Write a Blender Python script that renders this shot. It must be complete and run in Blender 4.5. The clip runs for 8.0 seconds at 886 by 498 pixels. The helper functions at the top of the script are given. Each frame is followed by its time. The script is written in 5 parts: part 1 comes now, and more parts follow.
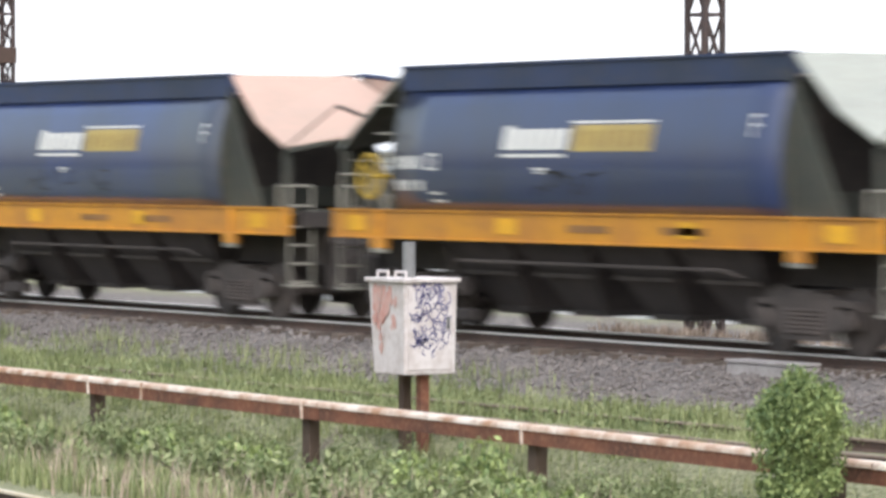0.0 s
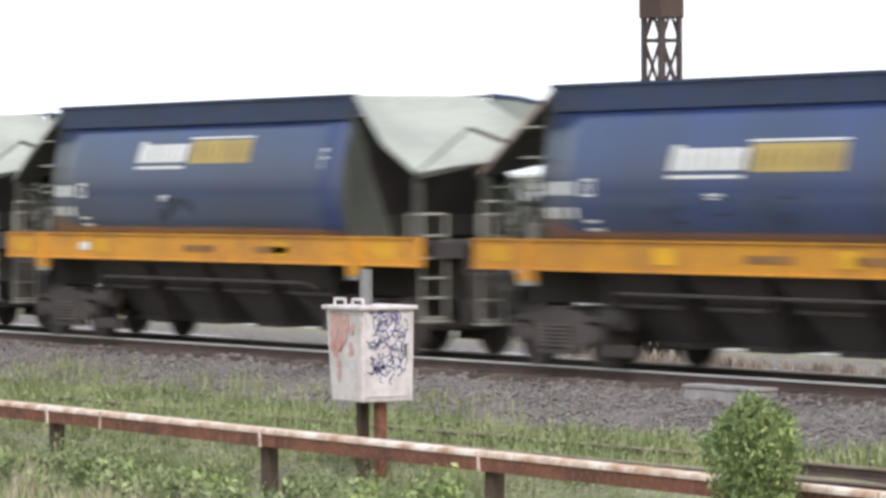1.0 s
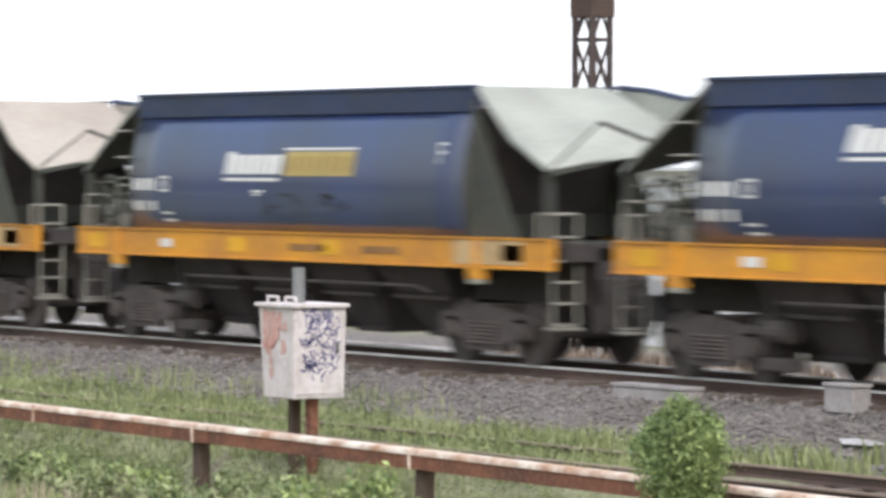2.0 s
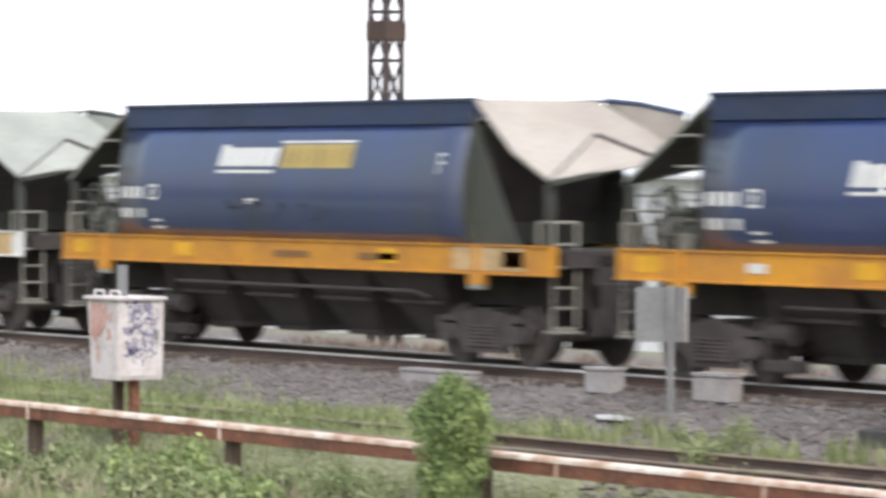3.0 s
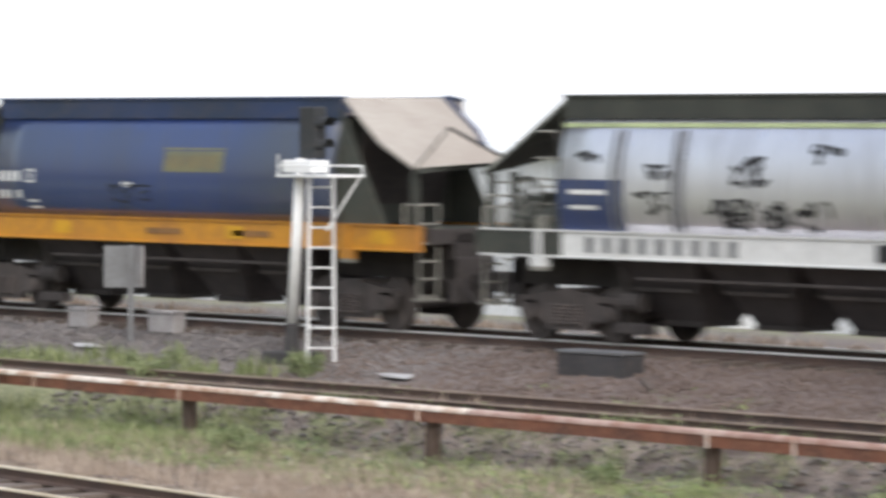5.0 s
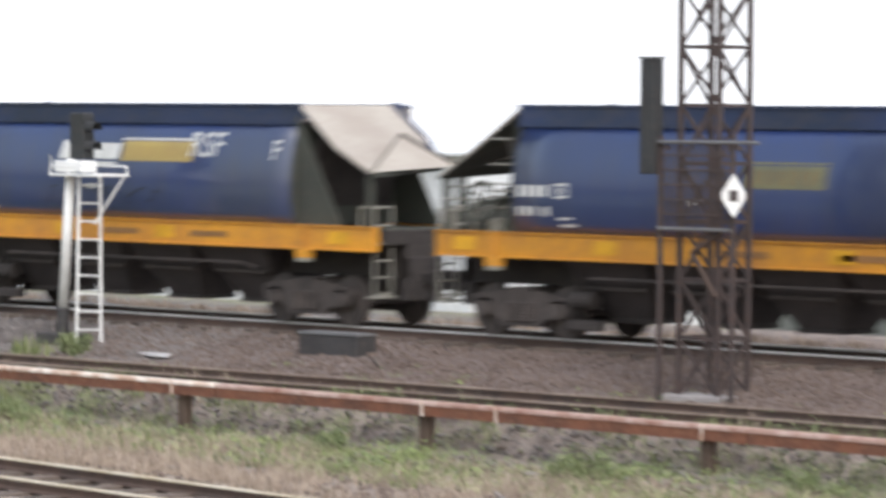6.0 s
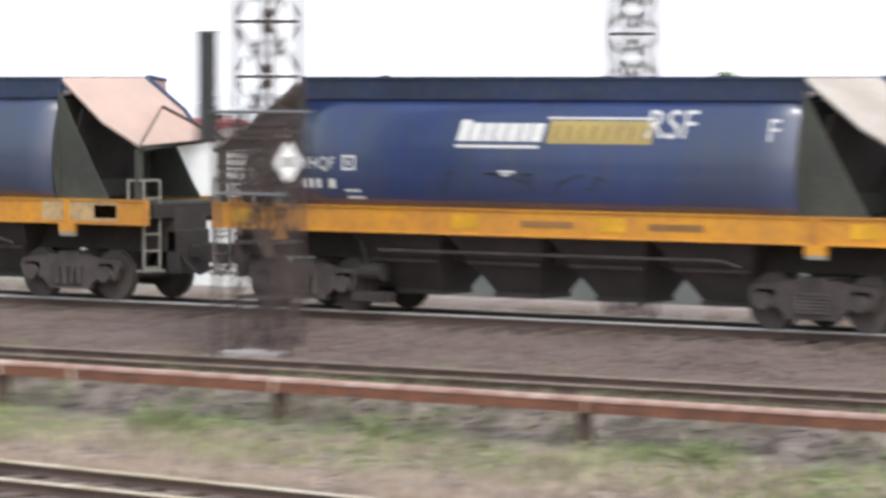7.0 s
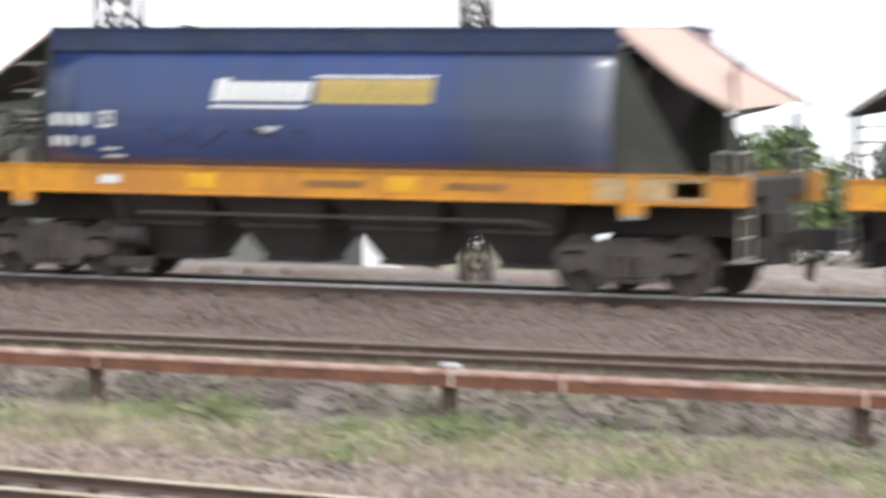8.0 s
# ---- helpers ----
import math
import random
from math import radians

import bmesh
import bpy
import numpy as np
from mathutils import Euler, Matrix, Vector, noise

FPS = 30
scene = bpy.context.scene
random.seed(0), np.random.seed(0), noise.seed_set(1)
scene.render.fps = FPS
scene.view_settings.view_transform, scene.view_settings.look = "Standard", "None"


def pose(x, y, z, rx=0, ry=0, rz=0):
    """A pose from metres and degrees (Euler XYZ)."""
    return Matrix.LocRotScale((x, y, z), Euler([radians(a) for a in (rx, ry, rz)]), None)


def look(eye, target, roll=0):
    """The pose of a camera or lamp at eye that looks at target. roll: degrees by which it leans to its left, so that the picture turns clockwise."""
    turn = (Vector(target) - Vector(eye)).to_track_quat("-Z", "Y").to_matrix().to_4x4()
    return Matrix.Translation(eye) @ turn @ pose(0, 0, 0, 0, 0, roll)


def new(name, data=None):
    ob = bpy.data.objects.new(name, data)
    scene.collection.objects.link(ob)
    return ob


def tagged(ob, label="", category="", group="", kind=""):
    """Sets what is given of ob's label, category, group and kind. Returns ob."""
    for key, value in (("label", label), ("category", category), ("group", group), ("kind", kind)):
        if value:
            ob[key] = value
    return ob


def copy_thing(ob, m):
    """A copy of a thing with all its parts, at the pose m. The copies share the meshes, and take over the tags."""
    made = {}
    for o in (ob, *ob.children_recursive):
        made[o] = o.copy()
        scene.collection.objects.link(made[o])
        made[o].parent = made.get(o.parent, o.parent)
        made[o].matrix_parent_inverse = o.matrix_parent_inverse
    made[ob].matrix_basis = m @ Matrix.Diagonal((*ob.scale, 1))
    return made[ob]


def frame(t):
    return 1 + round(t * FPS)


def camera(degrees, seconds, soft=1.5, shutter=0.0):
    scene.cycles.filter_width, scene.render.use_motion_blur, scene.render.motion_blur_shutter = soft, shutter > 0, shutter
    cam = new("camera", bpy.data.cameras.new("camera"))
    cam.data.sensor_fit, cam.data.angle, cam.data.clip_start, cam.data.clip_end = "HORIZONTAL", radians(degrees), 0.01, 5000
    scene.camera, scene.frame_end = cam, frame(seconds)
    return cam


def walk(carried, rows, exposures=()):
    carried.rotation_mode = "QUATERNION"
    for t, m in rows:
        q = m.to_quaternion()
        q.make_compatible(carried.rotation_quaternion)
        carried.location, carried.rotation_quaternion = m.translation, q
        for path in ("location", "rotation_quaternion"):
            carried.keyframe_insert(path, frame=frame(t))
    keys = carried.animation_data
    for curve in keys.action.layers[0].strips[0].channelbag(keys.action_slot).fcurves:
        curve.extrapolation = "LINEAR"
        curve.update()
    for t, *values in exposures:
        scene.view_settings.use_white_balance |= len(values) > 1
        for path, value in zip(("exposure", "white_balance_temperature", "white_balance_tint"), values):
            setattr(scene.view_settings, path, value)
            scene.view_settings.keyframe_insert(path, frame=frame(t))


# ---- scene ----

# ---------------------------------------------------------------- camera
CAMERA = (
    (0, -12.51, 4.00, 2.60, 59.15, -1.18, -0.01),
    (0.5, -12.24, 3.87, 2.68, 58.94, -0.99, 0.52),
    (1, -12.31, 4.01, 2.65, 58.66, -0.85, 0.33),
    (2.3, -11.44, 3.27, 2.87, 56.95, -1.07, -0.24),
    (2.5, -10.33, 2.47, 2.80, 56.15, -0.91, -0.02),
    (3, -5.77, -0.14, 2.92, 54.98, -1.00, -0.30),
    (3.5, -1.56, -2.76, 3.17, 53.22, -0.90, -0.35),
    (4, 2.86, -5.14, 3.46, 51.81, -1.09, -0.14),
    (4.2, 4.13, -7.20, 3.41, 50.46, -1.20, -0.40),
    (5.3, 12.07, -10.60, 3.67, 48.42, -1.66, -0.02),
    (5.5, 13.29, -11.50, 3.60, 47.75, -1.39, -0.06),
    (6, 16.56, -14.98, 4.01, 45.89, -1.91, -0.38),
    (6.3, 18.04, -16.95, 4.25, 44.48, -2.28, -0.60),
    (6.5, 18.35, -17.82, 4.21, 43.49, -2.08, -0.75),
    (6.7, 18.10, -19.53, 4.28, 40.83, -2.27, -0.25),
    (7, 17.25, -19.40, 4.14, 37.62, -2.40, -0.01),
    (7.2, 16.44, -19.07, 4.12, 34.88, -2.20, 0.23),
    (7.5, 15.82, -19.74, 4.07, 31.44, -2.06, 0.11),
    (7.8, 15.54, -19.53, 4.12, 30.50, -2.62, -0.16),
    (8, 15.38, -19.55, 4.02, 29.19, -2.99, -0.05),
)
cam = camera(12.4, 8.0, soft=3.1, shutter=0.6)
EXPOSURE = ((0.0, -0.62, 6200, 11), (1.0, -0.72, 6200, 11), (2.5, -0.68, 6200, 11), (3.0, -0.6, 6200, 11), (3.5, -0.68, 6200, 11), (4.0, -0.70, 6200, 11), (5.5, -0.92, 6200, 11), (6.0, -0.78, 6200, 11), (6.5, -0.76, 6200, 11), (7.0, -0.6, 6200, 11), (7.5, -0.6, 6200, 11), (8.0, -0.45, 6200, 11))
walk(cam, [(t, pose(x, y, z, 90 + p, r, yaw)) for t, x, y, z, yaw, p, r in CAMERA], EXPOSURE)

# ---------------------------------------------------------------- light
world = bpy.data.worlds.new("overcast_sky")
scene.world = world
world.use_nodes = True
wn, wl = world.node_tree.nodes, world.node_tree.links
sky = wn.new("ShaderNodeTexSky")
sky.sky_type = "NISHITA"
sky.sun_disc = False
sky.sun_elevation, sky.sun_rotation = radians(49), radians(122)
sky.dust_density, sky.ozone_density, sky.air_density = 4.0, 0.6, 1.6
haze = wn.new("ShaderNodeHueSaturation")
haze.inputs["Saturation"].default_value = 0.62
haze.inputs["Value"].default_value = 2.6
wl.new(sky.outputs[0], haze.inputs["Color"])
wl.new(haze.outputs[0], wn["Background"].inputs["Color"])
wn["Background"].inputs["Strength"].default_value = 0.15
sun = new("sun", bpy.data.lights.new("sun", "SUN"))
sun.data.energy, sun.data.angle, sun.data.color = 1.3, radians(16), (0.93, 0.965, 1.0)
sun.matrix_world = look((55, -34, 75), (0, 0, 0))

# ---------------------------------------------------------------- materials


def surface(name, color, second=None, rough=0.6, metal=0.0, grime=(0.12, 0.1, 0.085), wear=0.35, scale=1.2, fine=18.0,
            bump=0.15, vary=0.0, streak=False, coat=0.0, film=None, ior=1.5):
    """Painted, rusty or earthy surface: two colours mottled at a large scale, grime at a fine one, relief, and a shift per object."""
    m = bpy.data.materials.new(name)
    m.use_nodes = True
    n, l = m.node_tree.nodes, m.node_tree.links
    b = n["Principled BSDF"]
    tc, info = n.new("ShaderNodeTexCoord"), n.new("ShaderNodeObjectInfo")
    add = n.new("ShaderNodeVectorMath")
    mul = n.new("ShaderNodeMath")
    mul.operation, mul.inputs[1].default_value = "MULTIPLY", 37.0
    l.new(info.outputs["Random"], mul.inputs[0])
    l.new(tc.outputs["Object"], add.inputs[0])
    l.new(mul.outputs[0], add.inputs[1])
    where = add.outputs[0]
    if streak:
        mp = n.new("ShaderNodeMapping")
        mp.inputs["Scale"].default_value = (1.0, 1.0, 0.16)
        l.new(where, mp.inputs[0])
        where = mp.outputs[0]

    def noise_tex(s, detail):
        t = n.new("ShaderNodeTexNoise")
        t.inputs["Scale"].default_value, t.inputs["Detail"].default_value = s, detail
        l.new(where, t.inputs["Vector"])
        return t.outputs["Fac"]

    def ramp(fac, lo, hi):
        r = n.new("ShaderNodeMapRange")
        r.inputs["From Min"].default_value, r.inputs["From Max"].default_value = lo, hi
        l.new(fac, r.inputs["Value"])
        return r.outputs[0]

    def mix(fac, a, c):
        x = n.new("ShaderNodeMix")
        x.data_type = "RGBA"
        l.new(fac, x.inputs["Factor"])
        for sock, v in ((x.inputs["A"], a), (x.inputs["B"], c)):
            if isinstance(v, tuple):
                sock.default_value = (*v, 1)
            else:
                l.new(v, sock)
        return x.outputs["Result"]

    second = second or tuple(c * 0.72 for c in color)
    big, small = noise_tex(scale, 4), noise_tex(fine, 5)
    col = mix(ramp(big, 0.38, 0.66), color, second)
    g = n.new("ShaderNodeMath")
    g.operation, g.inputs[1].default_value = "MULTIPLY", wear
    l.new(ramp(small, 0.45, 0.75), g.inputs[0])
    col = mix(g.outputs[0], col, grime)
    if film:
        sx = n.new("ShaderNodeSeparateXYZ")
        l.new(tc.outputs["Object"], sx.inputs[0])
        ad = n.new("ShaderNodeMath")
        ad.operation, ad.inputs[1].default_value = "MULTIPLY_ADD", 5.0
        l.new(big, ad.inputs[0])
        l.new(sx.outputs["X"], ad.inputs[2])
        f1 = n.new("ShaderNodeMath")
        f1.operation, f1.inputs[1].default_value = "MULTIPLY", 0.62
        l.new(ramp(ad.outputs[0], 4.9, 7.9), f1.inputs[0])
        f2 = n.new("ShaderNodeMath")
        f2.operation = "MULTIPLY"
        l.new(f1.outputs[0], f2.inputs[0])
        l.new(ramp(info.outputs["Random"], 0.25, 0.6), f2.inputs[1])
        col = mix(f2.outputs[0], col, film)
    if vary:
        hs = n.new("ShaderNodeHueSaturation")
        r = n.new("ShaderNodeMapRange")
        r.inputs["To Min"].default_value, r.inputs["To Max"].default_value = 1 - vary, 1 + vary
        l.new(info.outputs["Random"], r.inputs["Value"])
        l.new(r.outputs[0], hs.inputs["Value"])
        l.new(col, hs.inputs["Color"])
        col = hs.outputs[0]
    l.new(col, b.inputs["Base Color"])
    rr = n.new("ShaderNodeMapRange")
    rr.inputs["To Min"].default_value, rr.inputs["To Max"].default_value = max(0.05, rough - 0.12), min(1, rough + 0.15)
    l.new(small, rr.inputs["Value"])
    l.new(rr.outputs[0], b.inputs["Roughness"])
    b.inputs["Metallic"].default_value = metal
    b.inputs["Coat Weight"].default_value, b.inputs["Coat IOR"].default_value, b.inputs["Coat Roughness"].default_value = coat, ior, 0.14
    bp = n.new("ShaderNodeBump")
    bp.inputs["Strength"].default_value, bp.inputs["Distance"].default_value = bump, 0.02
    l.new(small, bp.inputs["Height"])
    l.new(bp.outputs[0], b.inputs["Normal"])
    return m


def leafy(name, a, c, rough=0.6):
    """Foliage that varies from leaf to leaf."""
    m = bpy.data.materials.new(name)
    m.use_nodes = True
    n, l = m.node_tree.nodes, m.node_tree.links
    b = n["Principled BSDF"]
    geo, rp, tx = n.new("ShaderNodeNewGeometry"), n.new("ShaderNodeValToRGB"), n.new("ShaderNodeTexNoise")
    tx.inputs["Scale"].default_value = 0.9
    tc = n.new("ShaderNodeTexCoord")
    l.new(tc.outputs["Object"], tx.inputs["Vector"])
    av = n.new("ShaderNodeMath")
    av.operation, av.use_clamp = "ADD", True
    sc = n.new("ShaderNodeMath")
    sc.operation, sc.inputs[1].default_value = "MULTIPLY_ADD", 0.6
    sc.inputs[2].default_value = -0.3
    l.new(geo.outputs["Random Per Island"], sc.inputs[0])
    l.new(tx.outputs["Fac"], av.inputs[0])
    l.new(sc.outputs[0], av.inputs[1])
    rp.color_ramp.elements[0].position, rp.color_ramp.elements[1].position = 0.2, 0.8
    rp.color_ramp.elements[0].color, rp.color_ramp.elements[1].color = (*a, 1), (*c, 1)
    l.new(av.outputs[0], rp.inputs[0])
    l.new(rp.outputs[0], b.inputs["Base Color"])
    b.inputs["Roughness"].default_value = rough
    b.inputs["Subsurface Weight"].default_value = 0.0
    return m


def ground_material():
    """Earth with grass patches, grey ballast round the running lines, brown grit farther on."""
    m = bpy.data.materials.new("yard_ground")
    m.use_nodes = True
    n, l = m.node_tree.nodes, m.node_tree.links
    b = n["Principled BSDF"]
    tc, sp = n.new("ShaderNodeTexCoord"), n.new("ShaderNodeSeparateXYZ")
    l.new(tc.outputs["Object"], sp.inputs[0])

    def tex(s, d):
        t = n.new("ShaderNodeTexNoise")
        t.inputs["Scale"].default_value, t.inputs["Detail"].default_value = s, d
        l.new(tc.outputs["Object"], t.inputs["Vector"])
        return t.outputs["Fac"]

    def span(v, a, c, lo=0.0, hi=1.0):
        r = n.new("ShaderNodeMapRange")
        for k, q in zip(("From Min", "From Max", "To Min", "To Max"), (a, c, lo, hi)):
            r.inputs[k].default_value = q
        l.new(v, r.inputs["Value"])
        return r.outputs[0]

    def op(kind, a, c):
        o = n.new("ShaderNodeMath")
        o.operation = kind
        for i, v in enumerate((a, c)):
            if isinstance(v, float):
                o.inputs[i].default_value = v
            else:
                l.new(v, o.inputs[i])
        return o.outputs[0]

    def mix(f, a, c):
        x = n.new("ShaderNodeMix")
        x.data_type = "RGBA"
        l.new(f, x.inputs["Factor"])
        for s, v in ((x.inputs["A"], a), (x.inputs["B"], c)):
            if isinstance(v, tuple):
                s.default_value = (*v, 1)
            else:
                l.new(v, s)
        return x.outputs["Result"]

    big, mid, fine = tex(0.25, 5), tex(1.6, 6), tex(14.0, 6)
    soil = mix(span(mid, 0.38, 0.62), (0.16, 0.128, 0.112), (0.33, 0.275, 0.24))
    grass = mix(span(fine, 0.35, 0.65), (0.15, 0.165, 0.085), (0.30, 0.30, 0.18))
    lush = op("ADD", span(sp.outputs["X"], -46.0, -34.0, 0.3, -0.14), span(sp.outputs["Y"], 29.5, 34.5, 0.0, -0.2))
    col = mix(span(op("ADD", mid, lush), 0.5, 0.62), soil, grass)
    grit = mix(span(fine, 0.38, 0.62), (0.075, 0.066, 0.063), (0.27, 0.245, 0.23))
    rusty = mix(span(fine, 0.38, 0.62), (0.10, 0.074, 0.065), (0.23, 0.18, 0.16))
    stone = mix(span(sp.outputs["X"], -50.0, -36.0), grit, rusty)
    bed = op("MULTIPLY", span(op("ADD", sp.outputs["Y"], span(mid, 0.0, 1.0, -1.2, 1.2)), 33.2, 34.2), span(sp.outputs["Y"], 47.0, 50.0, 1.0, 0.0))
    col = mix(bed, col, stone)
    l.new(col, b.inputs["Base Color"])
    b.inputs["Roughness"].default_value = 0.95
    vor = n.new("ShaderNodeTexVoronoi")
    vor.inputs["Scale"].default_value = 16.0
    l.new(tc.outputs["Object"], vor.inputs["Vector"])
    bp = n.new("ShaderNodeBump")
    bp.inputs["Strength"].default_value, bp.inputs["Distance"].default_value = 0.8, 0.05
    l.new(op("ADD", vor.outputs["Distance"], fine), bp.inputs["Height"])
    l.new(bp.outputs[0], b.inputs["Normal"])
    return m


GROUND = ground_material()
BLUE = surface("blue_wagon_paint", (0.020, 0.040, 0.140), (0.018, 0.032, 0.095), rough=0.42, wear=0.35, grime=(0.06, 0.06, 0.07), scale=0.5, fine=5, bump=0.05, streak=True, coat=1.0, ior=1.56, vary=0.15, film=(0.055, 0.058, 0.052))
NAVY = surface("dark_blue_coaming", (0.028, 0.047, 0.118), (0.025, 0.039, 0.08), rough=0.5, wear=0.35, scale=0.7, fine=6, bump=0.06, vary=0.15)
YELLOW = surface("yellow_sill_paint", (0.66, 0.30, 0.025), (0.50, 0.22, 0.04), rough=0.5, wear=0.38, grime=(0.24, 0.13, 0.06), scale=0.9, fine=7, bump=0.06, vary=0.1)
AMBER = surface("fresh_yellow_patch", (0.80, 0.42, 0.02), rough=0.5, wear=0.2, fine=9, bump=0.04)
GREENGREY = surface("dusty_green_grey_steel", (0.055, 0.060, 0.049), (0.038, 0.042, 0.036), rough=0.75, wear=0.45, grime=(0.1, 0.085, 0.07), scale=1.1, fine=8, bump=0.1, vary=0.1)
HOOD_PINK = surface("pink_dusted_hood", (0.50, 0.345, 0.29), (0.43, 0.32, 0.27), rough=0.85, wear=0.4, grime=(0.38, 0.33, 0.28), scale=0.8, fine=9, bump=0.1)
HOOD_GREY = surface("grey_green_dusted_hood", (0.36, 0.38, 0.345), (0.28, 0.295, 0.27), rough=0.8, wear=0.35, grime=(0.27, 0.25, 0.21), scale=0.8, fine=9, bump=0.1)
HOOD_TAN = surface("tan_dusted_hood", (0.41, 0.375, 0.335), (0.34, 0.30, 0.265), rough=0.85, wear=0.35, grime=(0.28, 0.24, 0.2), scale=0.8, fine=9, bump=0.1)
SOOT = surface("sooty_underframe_steel", (0.036, 0.031, 0.031), (0.055, 0.047, 0.044), rough=0.85, wear=0.4, grime=(0.09, 0.075, 0.065), scale=2, fine=12, bump=0.2, vary=0.2)
BOGIE = surface("dusty_cast_bogie", (0.088, 0.074, 0.068), (0.050, 0.043, 0.041), rough=0.85, wear=0.5, grime=(0.105, 0.087, 0.08), scale=3, fine=14, bump=0.2, vary=0.1)
CHUTE = surface("dusty_chute_steel", (0.058, 0.049, 0.049), (0.040, 0.034, 0.035), rough=0.8, wear=0.5, grime=(0.085, 0.072, 0.068), scale=2, fine=10, bump=0.12, vary=0.15)
TANKGREY = surface("dull_grey_tank_paint", (0.15, 0.155, 0.14), (0.11, 0.115, 0.105), rough=0.6, wear=0.4, fine=10, bump=0.08)
RAILING = surface("grey_handrail_paint", (0.33, 0.32, 0.28), rough=0.6, wear=0.4, fine=20)
WHITE = surface("white_lettering", (0.74, 0.74, 0.72), (0.66, 0.66, 0.64), rough=0.55, wear=0.18, fine=9, bump=0.02)
GOLD = surface("faded_gold_lettering", (0.46, 0.35, 0.11), (0.38, 0.29, 0.11), rough=0.55, wear=0.2, fine=9, bump=0.02)
OLDGOLD = surface("worn_olive_gold", (0.24, 0.22, 0.10), (0.14, 0.15, 0.11), rough=0.6, wear=0.5, fine=9, bump=0.02)
BLACK = surface("black_marking", (0.02, 0.02, 0.022), rough=0.7, wear=0.2, fine=9, bump=0.02)
DULL = surface("dull_brown_marking", (0.30, 0.15, 0.05), rough=0.7, wear=0.3, fine=9, bump=0.02)
SILVER = surface("silver_white_body", (0.85, 0.835, 0.89), (0.71, 0.695, 0.75), rough=0.30, metal=0.8, wear=0.25, grime=(0.25, 0.24, 0.23), scale=0.6, fine=5, bump=0.05, streak=True)
LIME = surface("pale_green_trim", (0.45, 0.52, 0.28), rough=0.6, wear=0.3, fine=8)
TANSILL = surface("tan_sill_paint", (0.58, 0.40, 0.20), rough=0.6, wear=0.4, fine=8)
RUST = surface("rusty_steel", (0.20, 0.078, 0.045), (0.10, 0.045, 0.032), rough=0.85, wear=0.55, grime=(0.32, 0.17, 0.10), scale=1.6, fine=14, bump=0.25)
RUSTTOP = surface("pale_mottled_rust_top", (0.82, 0.74, 0.66), (0.46, 0.28, 0.18), rough=0.7, wear=0.5, grime=(0.27, 0.12, 0.06), scale=2.2, fine=9, bump=0.2)
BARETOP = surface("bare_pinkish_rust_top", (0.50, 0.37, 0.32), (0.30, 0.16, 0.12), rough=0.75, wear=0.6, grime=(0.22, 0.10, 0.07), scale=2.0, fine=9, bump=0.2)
OLDWOOD = surface("dark_weathered_post", (0.075, 0.05, 0.038), (0.11, 0.075, 0.055), rough=0.9, wear=0.4, fine=16, bump=0.3)
SLEEPER = surface("grey_brown_sleeper", (0.14, 0.11, 0.09), (0.09, 0.07, 0.06), rough=0.9, wear=0.4, fine=12, bump=0.3, vary=0.2)
RAILSIDE = surface("brown_rail_web", (0.075, 0.048, 0.038), (0.05, 0.035, 0.03), rough=0.85, wear=0.4, grime=(0.14, 0.09, 0.065), fine=10, bump=0.15)
RAILHEAD = surface("polished_rail_head", (0.82, 0.81, 0.80), (0.7, 0.69, 0.68), rough=0.3, metal=0.35, wear=0.15, fine=20, bump=0.03)
RUSTHEAD = surface("dull_rusted_rail_head", (0.30, 0.235, 0.185), (0.19, 0.14, 0.11), rough=0.6, wear=0.3, fine=12, bump=0.1)
PALEHEAD = surface("pale_worn_rail_head", (0.68, 0.62, 0.50), (0.5, 0.42, 0.28), rough=0.5, wear=0.3, grime=(0.3, 0.22, 0.12), fine=12, bump=0.1)
MASTSTEEL = surface("brown_lattice_steel", (0.07, 0.052, 0.05), (0.05, 0.042, 0.042), rough=0.8, wear=0.4, grime=(0.15, 0.085, 0.06), fine=12, bump=0.15)
GREYSTEEL = surface("grey_galvanised_steel", (0.22, 0.225, 0.23), (0.17, 0.17, 0.175), rough=0.55, metal=0.3, wear=0.3, fine=14, bump=0.08)
WHITEPAINT = surface("white_signal_paint", (0.88, 0.88, 0.87), (0.80, 0.80, 0.79), rough=0.5, wear=0.2, grime=(0.4, 0.36, 0.32), fine=10, bump=0.04)
BLACKPAINT = surface("black_signal_paint", (0.035, 0.037, 0.04), rough=0.6, wear=0.3, fine=10)
BOXPAINT = surface("dirty_white_cabinet_paint", (0.66, 0.62, 0.62), (0.55, 0.50, 0.49), rough=0.6, wear=0.3, grime=(0.35, 0.28, 0.24), scale=2.5, fine=10, bump=0.06)
PINKSPRAY = surface("pink_red_spray", (0.52, 0.24, 0.20), (0.60, 0.40, 0.36), rough=0.65, wear=0.35, grime=(0.6, 0.5, 0.47), scale=4, fine=12)
INK = surface("blue_black_scribble", (0.13, 0.13, 0.30), rough=0.6, wear=0.2, fine=14)
CONCRETE = surface("weathered_concrete", (0.38, 0.36, 0.355), (0.29, 0.27, 0.265), rough=0.9, wear=0.4, grime=(0.2, 0.17, 0.15), scale=2.5, fine=14, bump=0.2)
DARKBOX = surface("dark_trough_box", (0.055, 0.053, 0.055), (0.04, 0.038, 0.04), rough=0.85, wear=0.4, fine=12, bump=0.15)
STONE = surface("ballast_stone", (0.20, 0.18, 0.172), (0.12, 0.104, 0.098), rough=0.95, wear=0.4, grime=(0.42, 0.39, 0.37), scale=1.3, fine=7, bump=0.2)
